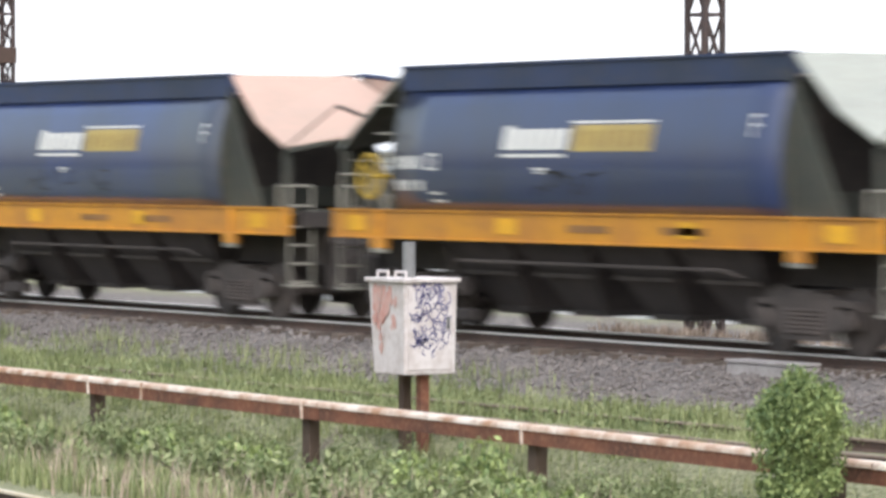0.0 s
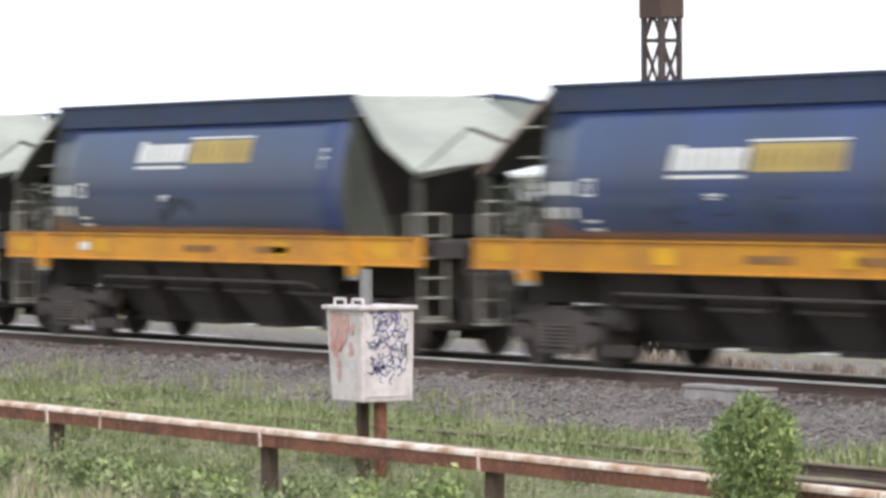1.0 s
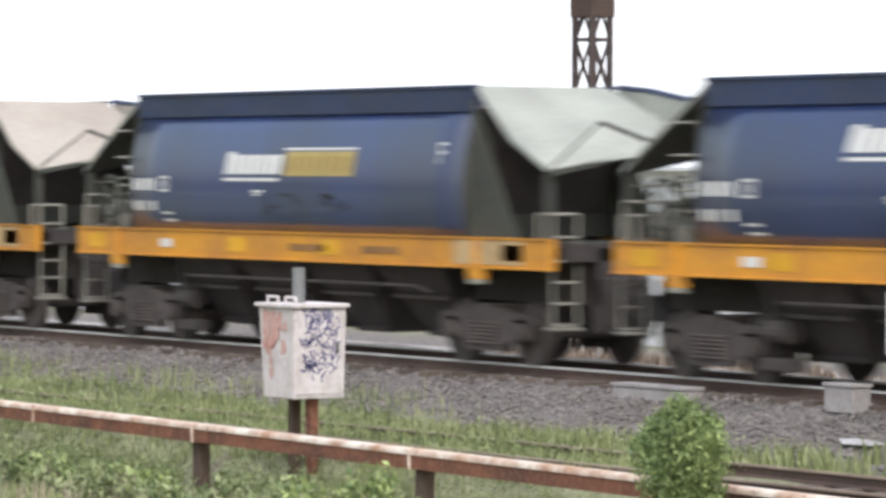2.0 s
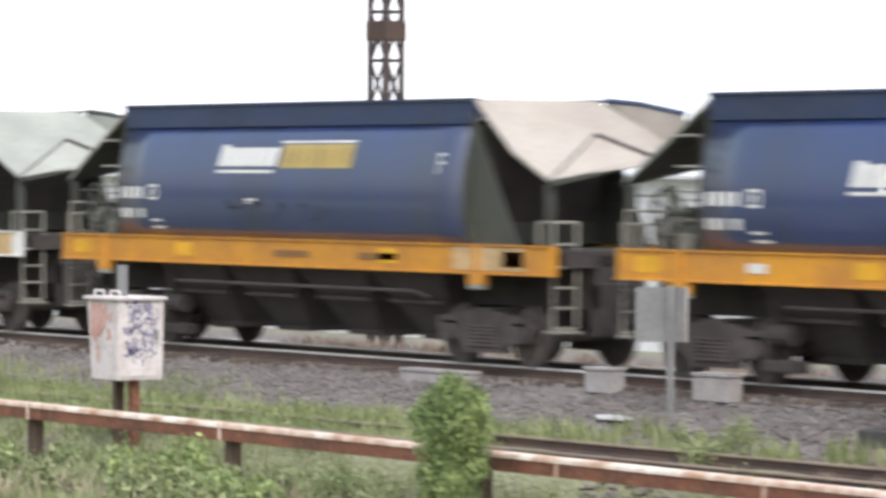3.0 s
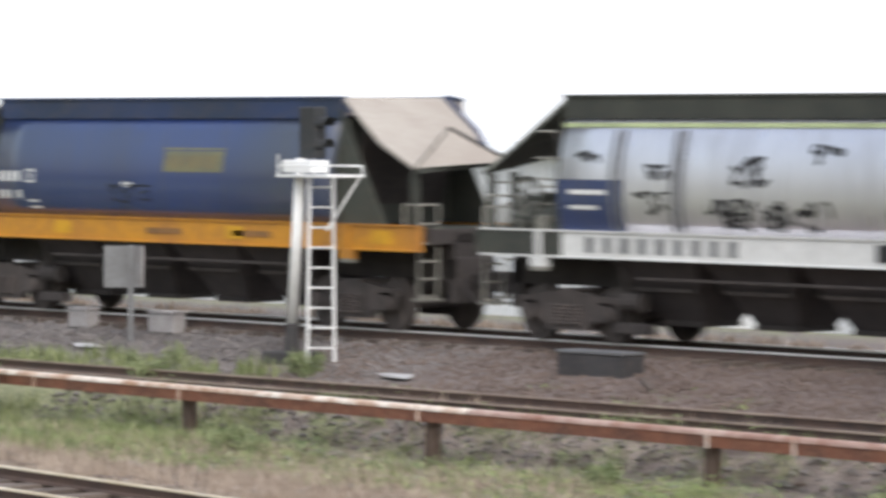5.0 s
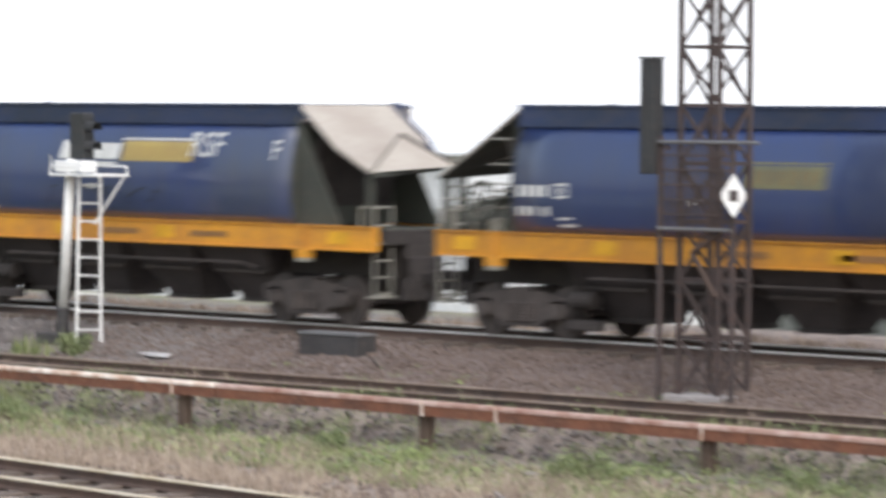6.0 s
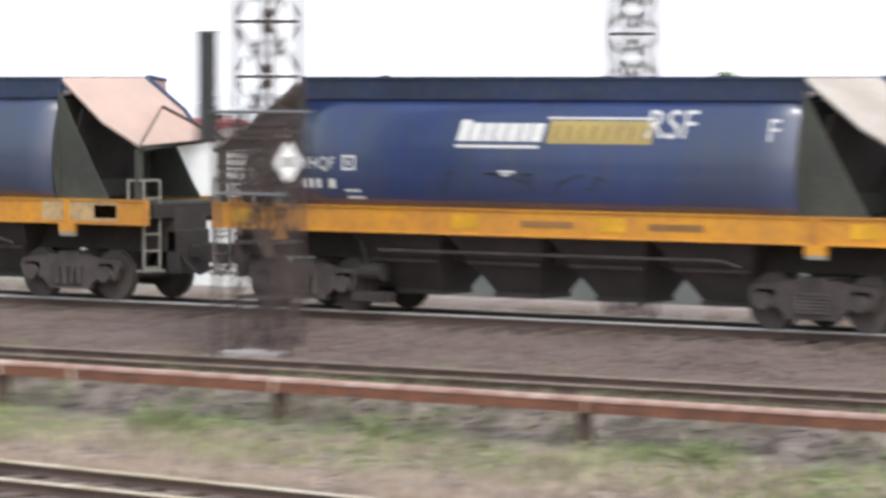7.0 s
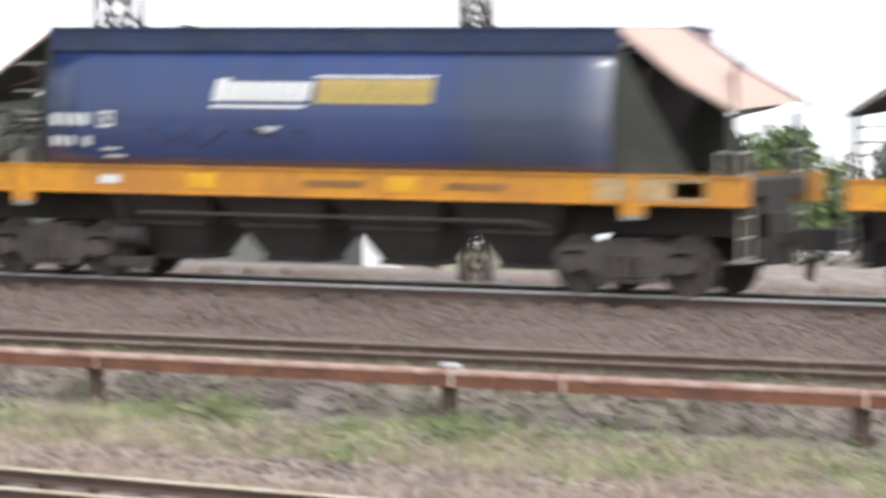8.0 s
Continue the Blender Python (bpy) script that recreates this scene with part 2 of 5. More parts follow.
BROWNSTONE = surface("brown_ballast_stone", (0.165, 0.122, 0.102), (0.11, 0.08, 0.066), rough=0.95, wear=0.35, grime=(0.33, 0.27, 0.23), scale=1.3, fine=7, bump=0.2)
GRASS = leafy("grass_blades", (0.10, 0.135, 0.045), (0.34, 0.37, 0.17))
DRYGRASS = leafy("dry_grass_blades", (0.26, 0.20, 0.15), (0.50, 0.41, 0.33))
WEED = leafy("weed_leaves", (0.115, 0.155, 0.06), (0.31, 0.345, 0.17))
SHRUB = leafy("yellow_green_shrub_leaves", (0.09, 0.145, 0.05), (0.34, 0.41, 0.15))
TREELEAF = leafy("tree_leaves", (0.04, 0.075, 0.025), (0.15, 0.20, 0.07))
BARK = surface("grey_brown_bark", (0.11, 0.085, 0.065), rough=0.95, fine=14, bump=0.4)
SHEDWHITE = surface("white_cladding", (0.78, 0.79, 0.80), (0.70, 0.72, 0.74), rough=0.6, wear=0.15, scale=0.5, fine=6, bump=0.04)
SHEDROOF = surface("pale_metal_roof", (0.75, 0.77, 0.78), (0.66, 0.68, 0.70), rough=0.5, wear=0.15, scale=0.4, fine=6, bump=0.05)
SHEDDARK = surface("grey_green_cladding", (0.13, 0.145, 0.135), (0.17, 0.18, 0.17), rough=0.8, wear=0.3, scale=0.8, fine=7)
REDTRIM = surface("red_roof_trim", (0.45, 0.05, 0.05), rough=0.6, wear=0.2)
GLASS = surface("dark_window_glass", (0.05, 0.06, 0.08), rough=0.1, wear=0.05, bump=0.0)
LITTER = surface("white_litter", (0.52, 0.51, 0.51), rough=0.7, wear=0.2, bump=0.2)
TEAL = surface("teal_litter", (0.08, 0.42, 0.30), rough=0.6, wear=0.2)
LEDGLASS = surface("signal_lens", (0.03, 0.03, 0.035), rough=0.15, wear=0.05, bump=0.0)

# ---------------------------------------------------------------- mesh helpers


def put(bm, verts, faces):
    vs = [bm.verts.new(v) for v in verts]
    for f in faces:
        bm.faces.new([vs[i] for i in f])
    return vs


QUADS = ((0, 3, 2, 1), (4, 5, 6, 7), (0, 1, 5, 4), (1, 2, 6, 5), (2, 3, 7, 6), (3, 0, 4, 7))


def box(bm, x0, x1, y0, y1, z0, z1):
    put(bm, [(x0, y0, z0), (x1, y0, z0), (x1, y1, z0), (x0, y1, z0), (x0, y0, z1), (x1, y0, z1), (x1, y1, z1), (x0, y1, z1)], QUADS)
    return bm


def block(x0, x1, y0, y1, z0, z1, bevel=0.0):
    bm = box(bmesh.new(), x0, x1, y0, y1, z0, z1)
    if bevel:
        bmesh.ops.bevel(bm, geom=bm.edges[:], offset=bevel, segments=2, affect="EDGES", profile=0.6)
    return bm


def tube(bm, a, b, r, n=8, r2=None):
    a, b = Vector(a), Vector(b)
    d = (b - a).normalized()
    u = d.orthogonal().normalized()
    w = d.cross(u)
    r2 = r if r2 is None else r2
    ring = [[p + (u * math.cos(k) + w * math.sin(k)) * q for k in [2 * math.pi * i / n for i in range(n)]] for p, q in ((a, r), (b, r2))]
    vs = [bm.verts.new(v) for v in ring[0] + ring[1]]
    for i in range(n):
        j = (i + 1) % n
        bm.faces.new((vs[i], vs[j], vs[n + j], vs[n + i]))
    bm.faces.new(vs[:n][::-1])
    bm.faces.new(vs[n:])
    return bm


def pipe(points, r, n=8):
    bm = bmesh.new()
    for a, b in zip(points, points[1:]):
        tube(bm, a, b, r, n)
    return bm


def prism(bm, outline, y0, y1, axis="y"):
    """An outline in the x-z plane drawn out along y (or, axis x, an outline in y-z along x)."""
    n = len(outline)
    if axis == "y":
        vs = [bm.verts.new((a, y, c)) for y in (y0, y1) for a, c in outline]
    else:
        vs = [bm.verts.new((y, a, c)) for y in (y0, y1) for a, c in outline]
    for i in range(n):
        j = (i + 1) % n
        bm.faces.new((vs[i], vs[j], vs[n + j], vs[n + i]))
    bm.faces.new(vs[:n][::-1])
    bm.faces.new(vs[n:])
    return bm


def part(name, bm, material, parent, label=""):
    bmesh.ops.recalc_face_normals(bm, faces=bm.faces[:])
    me = bpy.data.meshes.new(name)
    bm.to_mesh(me)
    bm.free()
    me.materials.append(material)
    ob = new(name, me)
    ob.parent = parent
    return tagged(ob, label)


def again(name, mesh, parent, m, label=""):
    ob = new(name, mesh)
    ob.parent = parent
    ob.matrix_basis = m
    return tagged(ob, label)


def thing(name, m, label, category, group="", kind=""):
    ob = new(name)
    ob.matrix_basis = m
    return tagged(ob, label, category, group, kind)


def solid(name, bm, material, m, label, category, group="", kind="", smooth=False):
    ob = part(name, bm, material, None)
    if smooth:
        for f in ob.data.polygons:
            f.use_smooth = True
    ob.matrix_basis = m
    return tagged(ob, label, category, group, kind)


def smooth(ob):
    for f in ob.data.polygons:
        f.use_smooth = True
    return ob


def lump(rx, ry, rz, seed, jag=0.18, sub=2):
    bm = bmesh.new()
    bmesh.ops.create_icosphere(bm, subdivisions=sub, radius=1.0)
    rnd = random.Random(seed)
    for v in bm.verts:
        k = 1 + rnd.uniform(-jag, jag)
        v.co = Vector((v.co.x * rx * k, v.co.y * ry * k, v.co.z * rz * k))
    return bm


# ---------------------------------------------------------------- plan (metres; x along the line, y away, z up from the running rail)
RAIL_FAR = 38.76
RAIL_NEAR = RAIL_FAR - 1.6
TRACK = RAIL_FAR - 0.8
SIDE = RAIL_FAR - 2.22
TRAIN_START, TRAIN_SPEED = -68.53, 22.087
PITCH = 16.464
BARRIER_Y, BARRIER_Z, BARRIER_FALL = 29.43, -0.459, 0.003
POST_X, POST_STEP = -58.917, 5.875
POST_SHIFT = {0: 0.38, 3: -0.12, 4: -0.08, 5: -0.09, 9: 0.3}
SIDING_Y, SIDING_Z = 30.99, -0.588
NEAR_Y, NEAR_Z, NEAR_FALL = 18.8, -0.48, 0.018


def level(x, y):
    """The ground's height."""
    pts = ((-300, -0.8), (15.0, -0.8), (17.0, -0.68), (22.0, -0.7), (23.4, -0.98), (27.0, -1.32), (29.6, -1.36), (30.3, -0.77), (33.4, -0.75), (34.8, -0.55),
           (35.8, -0.38), (36.8, -0.2), (41.6, -0.2), (43.0, -0.45), (52, -0.55), (64, -3.0), (90, -3.6), (5000, -3.6))
    # the near side falls away gently along the line
    fall = NEAR_FALL if y < 22 else NEAR_FALL + (BARRIER_FALL - NEAR_FALL) * (y - 22) / 5 if y < 27 else BARRIER_FALL * max(0.0, (30 - y) / 3) if y < 30 else 0.0
    drop = -fall * (min(max(x, -75.0), 10.0) + 50)
    for (a, p), (b, q) in zip(pts, pts[1:]):
        if a <= y <= b:
            return p + (q - p) * (y - a) / (b - a) + drop
    return -0.6


def ground():
    xs = [-2500, -900, -400, -200] + [-130 + 1.0 * i for i in range(161)] + [60, 120, 300, 900, 2500]
    ys = [-1500, -500, -150, -60, -20, 0, 8, 13] + [15 + 0.35 * i for i in range(86)] + [47, 50, 55, 62, 75, 100, 150, 300, 700, 1500, 4000]
    bm = bmesh.new()
    grid = []
    for y in ys:
        row = []
        for x in xs:
            near = 1.0 if -131 < x < 32 and 14 < y < 46 else 0.0
            bump = noise.noise((x * 0.35, y * 0.35, 0)) * 0.07 + noise.noise((x * 1.3, y * 1.3, 4)) * 0.035
            row.append(bm.verts.new((x, y, level(x, y) + near * bump)))
        grid.append(row)
    for j in range(len(ys) - 1):
        for i in range(len(xs) - 1):
            bm.faces.new((grid[j][i], grid[j][i + 1], grid[j + 1][i + 1], grid[j + 1][i]))
    solid("ground", bm, GROUND, Matrix(), "weedy railway yard ground of earth, grass and grey ballast", "ground", kind="structure", smooth=True)


ground()

# ---------------------------------------------------------------- tracks


def rail_part(parent, y, top, head, x0=-125.0, x1=28.0):
    z = top
    web = bmesh.new()
    prism(web, [(-0.07, z - 0.16), (0.07, z - 0.16), (0.06, z - 0.14), (0.012, z - 0.12), (0.012, z - 0.045), (0.034, z - 0.03),
                (-0.034, z - 0.03), (-0.012, z - 0.045), (-0.012, z - 0.12), (-0.06, z - 0.14)], x0, x1, axis="x")
    for v in web.verts:
        v.co.y += y
    part("rail_web", web, RAILSIDE, parent, "brown rusted rail web and foot")
    top_bm = bmesh.new()
    prism(top_bm, [(-0.036, z - 0.028), (0.036, z - 0.028), (0.036, z - 0.006), (0.028, z), (-0.028, z), (-0.036, z - 0.006)], x0, x1, axis="x")
    for v in top_bm.verts:
        v.co.y += y
    part("rail_head", top_bm, head, parent)


def track(name, y_near, top, head, label, step, x0=-112, x1=20, rise=0.0):
    tr = thing(name, pose(0, 0, 50 * rise, 0, -math.degrees(math.atan(rise)), 0), label, "railway track", kind="structure")
    rail_part(tr, y_near, top, head)
    rail_part(tr, y_near + 1.6, top, head)
    bm = block(-0.12, 0.12, -0.55, 2.15, -0.13, 0.0, 0.012)
    first = part("sleeper", bm, SLEEPER, tr)
    first.matrix_basis = pose(x0, y_near, top - 0.15)
    rnd = random.Random(int(y_near))
    for i in range(1, int((x1 - x0) / step)):
        again("sleeper", first.data, tr, pose(x0 + i * step + rnd.uniform(-0.03, 0.03), y_near + rnd.uniform(-0.06, 0.06), top - 0.15 + rnd.uniform(-0.012, 0.004), 0, 0, rnd.uniform(-1.5, 1.5)))
    chair = block(-0.08, 0.08, -0.12, 0.12, -0.02, 0.02)
    c0 = part("rail_chair", chair, RAILSIDE, tr)
    c0.matrix_basis = pose(x0, y_near, top - 0.145)
    return tr


track("track_main", RAIL_NEAR, 0.0, RAILHEAD, "running line with polished rails and dark dusty sleepers", 0.68)
track("track_siding", SIDING_Y, SIDING_Z, RUSTHEAD, "overgrown siding with rusty rails half lost in weeds", 0.72, rise=0.002)
track("track_near", NEAR_Y, NEAR_Z, PALEHEAD, "rusty track with pale-edged rails in dry grass", 0.72, -60, 10, rise=-NEAR_FALL)

# ---------------------------------------------------------------- the train
PROFILE = ((1.89, 1.33), (2.08, 1.385), (2.3, 1.428), (2.52, 1.44), (2.8, 1.43), (3.1, 1.395), (3.3, 1.352), (3.5, 1.298), (3.76, 1.21))


def swell(z):
    """Half width of the body at a height."""
    for (a, p), (b, q) in zip(PROFILE, PROFILE[1:]):
        if z <= b:
            return p + (q - p) * max(0.0, (z - a) / (b - a))
    return 1.1


HALF, FRAME, TOP = 5.11, 7.12, 4.17
STRETCH = 1.0352


def body_side(sign):
    bm = bmesh.new()
    nx = 12
    outer = [[bm.verts.new((-HALF + 2 * HALF * i / nx, sign * w, z)) for i in range(nx + 1)] for z, w in PROFILE]
    inner = [[bm.verts.new((-HALF + 2 * HALF * i / nx, sign * (w - 0.05), z)) for i in range(nx + 1)] for z, w in PROFILE]
    for a, b in zip(outer, outer[1:]):
        for i in range(nx):
            bm.faces.new((a[i], a[i + 1], b[i + 1], b[i]))
    for a, b in zip(inner, inner[1:]):
        for i in range(nx):
            bm.faces.new((a[i], b[i], b[i + 1], a[i + 1]))
    for k in (0, nx):
        for j in range(len(PROFILE) - 1):
            bm.faces.new((outer[j][k], outer[j + 1][k], inner[j + 1][k], inner[j][k]))
    for row, other in ((outer[0], inner[0]), (outer[-1], inner[-1])):
        for i in range(nx):
            bm.faces.new((row[i], row[i + 1], other[i + 1], other[i]))
    return bm


def patch(x0, x1, z0, z1, lift=0.006, lean=0.0, nz=5):
    """A painted mark on the near side that follows the body's swell."""
    bm = bmesh.new()
    rows = []
    for j in range(nz + 1):
        z = z0 + (z1 - z0) * j / nz
        s = lean * (z - z0)
        rows.append([bm.verts.new((x + s, -(swell(z) + lift), z)) for x in (x0, x1)])
    for a, b in zip(rows, rows[1:]):
        bm.faces.new((a[0], a[1], b[1], b[0]))
    return bm


def patches(rects, lift=0.006, lean=0.0):
    bm = bmesh.new()
    for x0, x1, z0, z1 in rects:
        rows = []
        for j in range(4):
            z = z0 + (z1 - z0) * j / 3
            rows.append([bm.verts.new((x + lean * (z - z0), -(swell(z) + lift), z)) for x in (x0, x1)])
        for a, b in zip(rows, rows[1:]):
            bm.faces.new((a[0], a[1], b[1], b[0]))
    return bm


def lettering(text, x, z, size, lift=0.009, shear=0.0):
    cu = bpy.data.curves.new("lettering", "FONT")
    cu.body, cu.size, cu.shear = text, size, shear
    tmp = bpy.data.objects.new("lettering", cu)
    scene.collection.objects.link(tmp)
    me = bpy.data.meshes.new_from_object(tmp.evaluated_get(bpy.context.evaluated_depsgraph_get()))
    bpy.data.objects.remove(tmp)
    bm = bmesh.new()
    bm.from_mesh(me)
    bpy.data.meshes.remove(me)
    for v in bm.verts:
        zz = z + v.co.y
        v.co = Vector((x + v.co.x, -(swell(zz) + lift), zz))
    return bm


def stroke_marks(seed, x0, x1, z0, z1, n, w=0.03, lift=0.008, reach=0.28):
    """Sprayed scribbles: short crooked strokes on the body."""
    rnd = random.Random(seed)
    bm = bmesh.new()
    for _ in range(n):
        x, z, a = rnd.uniform(x0, x1), rnd.uniform(z0, z1), rnd.uniform(0, math.pi)
        for _ in range(rnd.randint(2, 4)):
            l = rnd.uniform(0.35, 1.0) * reach
            nx, nz = x + l * math.cos(a), min(max(z + l * math.sin(a), z0), z1)
            ox, oz = -math.sin(a) * w / 2, math.cos(a) * w / 2
            q = [(x + ox, z + oz), (nx + ox, nz + oz), (nx - ox, nz - oz), (x - ox, z - oz)]
            bm.faces.new([bm.verts.new((p, -(swell(c) + lift), c)) for p, c in q])
            x, z = nx, nz
            a += rnd.uniform(-2.2, 2.2)
    return bm


def wheelset():
    bm = bmesh.new()
    tube(bm, (0, -0.95, 0), (0, 0.95, 0), 0.08, 10)
    for s in (-1, 1):
        tube(bm, (0, s * 0.745, 0), (0, s * 0.80, 0), 0.49, 28)
        tube(bm, (0, s * 0.80, 0), (0, s * 0.875, 0), 0.46, 28)
        tube(bm, (0, s * 0.875, 0), (0, s * 0.885, 0), 0.40, 28, 0.36)
        tube(bm, (0, s * 0.885, 0), (0, s * 0.93, 0), 0.15, 14, 0.12)
        for k in range(3):
            a = 2 * math.pi * k / 3
            tube(bm, (0.27 * math.cos(a), s * 0.88, 0.27 * math.sin(a)), (0.27 * math.cos(a), s * 0.90, 0.27 * math.sin(a)), 0.06, 8)
    return bm


def sideframe(s):
    bm = bmesh.new()
    out = [(-1.22, 0.62), (-1.16, 0.75), (-0.72, 0.78), (-0.45, 0.84), (0.45, 0.84), (0.72, 0.78), (1.16, 0.75), (1.22, 0.62), (1.12, 0.38), (0.70, 0.40),
           (0.48, 0.24), (-0.48, 0.24), (-0.70, 0.40), (-1.12, 0.38)]
    prism(bm, out, s * 0.97, s * 1.10)
    for x in (-0.9, 0.9):
        tube(bm, (x, s * 1.08, 0.49), (x, s * 1.19, 0.49), 0.15, 12)
        box(bm, x - 0.17, x + 0.17, s * 1.08 - 0.02, s * 1.08 + 0.06, 0.56, 0.68)
    box(bm, -0.5, 0.5, s * 1.03 - 0.1, s * 1.03 + 0.1, 0.20, 0.27)
    return bm


def spring():
    """One coil spring as a ribbed column."""
    bm = bmesh.new()
    rings, n = [], 10
    for k in range(13):
        r = 0.078 if k % 2 else 0.058
        rings.append([bm.verts.new((r * math.cos(6.2832 * i / n), r * math.sin(6.2832 * i / n), 0.03 * k)) for i in range(n)])
    for p, q in zip(rings, rings[1:]):
        for i in range(n):
            bm.faces.new((p[i], p[(i + 1) % n], q[(i + 1) % n], q[i]))
    return bm


ENDS = (-1, 1)


def wagon(hood, body=BLUE, coaming=NAVY, sill=YELLOW, label="", plate=True):
    """A bogie hopper wagon, its middle at the origin, on the rails at z 0."""
    w = thing("hopper_wagon", Matrix(), label, "freight wagon", "wagons of the passing train")
    for s in (-1, 1):
        smooth(part("body_side", body_side(s), body, w))
        cm = bmesh.new()
        prism(cm, [(s * 1.16, 3.75), (s * 1.24, 3.77), (s * 1.255, 4.12), (s * 1.285, 4.125), (s * 1.285, TOP), (s * 1.16, TOP)], -HALF - 0.02, HALF + 0.02, axis="x")
        part("top_coaming", cm, coaming, w)
        sl = bmesh.new()
        prism(sl, [(s * 1.30, 1.430), (s * 1.45, 1.430), (s * 1.45, 1.455), (s * 1.42, 1.460), (s * 1.42, 1.865), (s * 1.45, 1.870), (s * 1.45, 1.895), (s * 1.30, 1.895)], -7.0, 7.32, axis="x")
        side = part("side_sill", sl, sill, w)
        for x in (-5.55, 5.45):
            part("jacking_pad", block(x - 0.19, x + 0.19, s * 1.40 - 0.06, s * 1.40 + 0.06, 1.27, 1.44, 0.01), sill, side)
            part("pad_plate", block(x - 0.17, x + 0.17, s * 1.40 - 0.065, s * 1.40 + 0.065, 1.20, 1.268, 0.01), RAILING, side)
            part("stiffener", block(x - 0.06, x + 0.06, s * 1.435 - 0.03, s * 1.435 + 0.03, 1.455, 1.87), sill, side)
        # longitudinal pipe hung under the sill
        part("train_pipe", pipe([(-3.4, s * 1.28, 1.12), (3.6, s * 1.28, 1.12), (3.9, s * 1.2, 1.02)], 0.028, 6), BOGIE, w)
        # gusset plates behind the sloping hood
        for e in ENDS:
            g = bmesh.new()
            foot = 6.35 if e > 0 else 5.5
            prism(g, [(e * HALF, 3.95), (e * HALF, 1.88), (e * foot, 1.88), (e * (foot - 0.15), 2.1)], s * 1.26, s * 1.30)
            part("end_gusset", g, GREENGREY, w)
    for e in ENDS:
        bk = bmesh.new()
        prism(bk, [(q, z) for z, q in PROFILE] + [(-q, z) for z, q in PROFILE[::-1]], e * HALF - 0.03, e * HALF + 0.03, axis="x")
        part("end_bulkhead", bk, GREENGREY, w)
    fl = bmesh.new()
    box(fl, -FRAME + 0.05, FRAME - 0.05, -1.3, 1.3, 1.76, 1.84)
    part("deck_plate", fl, GREENGREY, w)
    cs = bmesh.new()
    box(cs, -7.2, 7.2, -0.45, 0.45, 0.92, 1.75)
    part("centre_sill", cs, SOOT, w)
    # load of dark coal-like material just under the rim
    ld = bmesh.new()
    rows = [[ld.verts.new((-HALF + 2 * HALF * i / 16, -1.12 + 2.24 * j / 6, 3.8 + 0.18 * math.sin(i * 1.3) * math.sin(j * 0.5 * math.pi / 3))) for i in range(17)] for j in range(7)]
    for a, b in zip(rows, rows[1:]):
        for i in range(16):
            ld.faces.new((a[i], a[i + 1], b[i + 1], b[i]))
    part("load", ld, BROWNSTONE, w, "brown mineral load below the rim")
    for e in ENDS:
        # sloping end hood with rim, folded crease and stay bars
        h = bmesh.new()
        t = 0.05
        a0, a1 = e * (HALF - 0.02), e * 7.05
        far = 3.36 if plate else 3.02
        up = [(a0, 1.2, TOP - 0.02), (a0, -1.2, TOP - 0.02), (e * 6.2, -1.33, 3.36), (a1, -1.25, 2.90), (a1 if plate else e * 6.85, 1.25 if plate else 0.75, far), (e * 6.2, 1.33 if plate else 1.0, far * 0.5 + 2.01)]
        lo = [(x, y, z - t) for x, y, z in up]
        put(h, up + lo, [(0, 1, 2, 5), (5, 2, 3), (5, 3, 4), (6, 11, 8, 7), (11, 9, 8), (11, 10, 9), (0, 6, 7, 1), (1, 7, 8, 2), (2, 8, 9, 3), (3, 9, 10, 4), (4, 10, 11, 5), (5, 11, 6, 0)])
        hd = part("end_hood", h, hood, w, "sloping dust-covered end hood")
        # upstanding side plate beyond the slope, with a dark rim
        if plate:
            sp = bmesh.new()
            prism(sp, [(e * HALF, TOP - 0.02), (e * 6.0, TOP - 0.09), (a1, 3.92), (a1, far - 0.02), (e * 6.2, far * 0.5 + 1.98), (e * HALF, TOP - 0.1)], 1.33, 1.37)
            part("hood_side_plate", sp, hood, hd)
            part("hood_rim", pipe([(e * HALF, 1.35, TOP - 0.01), (e * 6.0, 1.35, TOP - 0.08), (a1, 1.35, 3.93)], 0.045, 8), coaming, hd)
        else:
            st = bmesh.new()
            prism(st, [(e * HALF, TOP - 0.02), (e * 5.55, TOP - 0.08), (e * 5.57, 3.86), (e * HALF, TOP - 0.14)], 1.21, 1.25)
            part("hood_side_plate", st, hood, hd)
            part("hood_rim", pipe([(e * HALF, 1.23, TOP), (e * 5.56, 1.23, TOP - 0.07)], 0.04, 8), coaming, hd)
            part("hood_rim", pipe([(e * HALF, 1.2, TOP - 0.01), (e * 6.2, 1.0, 3.54), (e * 6.85, 0.76, 3.04)], 0.045, 8), coaming, hd)
        # raised triangular front with a dark ridge bar, and the grey underside
        n_, a_, f_, b_ = (a1, -1.24, 2.90), (e * 6.43, 0.10, 3.60), (a1 + e * 0.2, 0.82, far * 0.5 + 1.5), (e * 6.2, 0.4, far * 0.35 + 2.28)
        fr = bmesh.new()
        put(fr, [n_, a_, f_, b_], [(0, 2, 1), (0, 1, 3), (1, 2, 3), (0, 3, 2)])
        part("hood_front", fr, hood, hd)
        part("ridge_bar", pipe([a_, f_, (f_[0] + e * 0.2, 0.75, f_[2] - 0.1)], 0.045, 6), SOOT, hd)
        part("ridge_bar", pipe([n_, a_], 0.02, 6), GREENGREY, hd)
        us = bmesh.new()
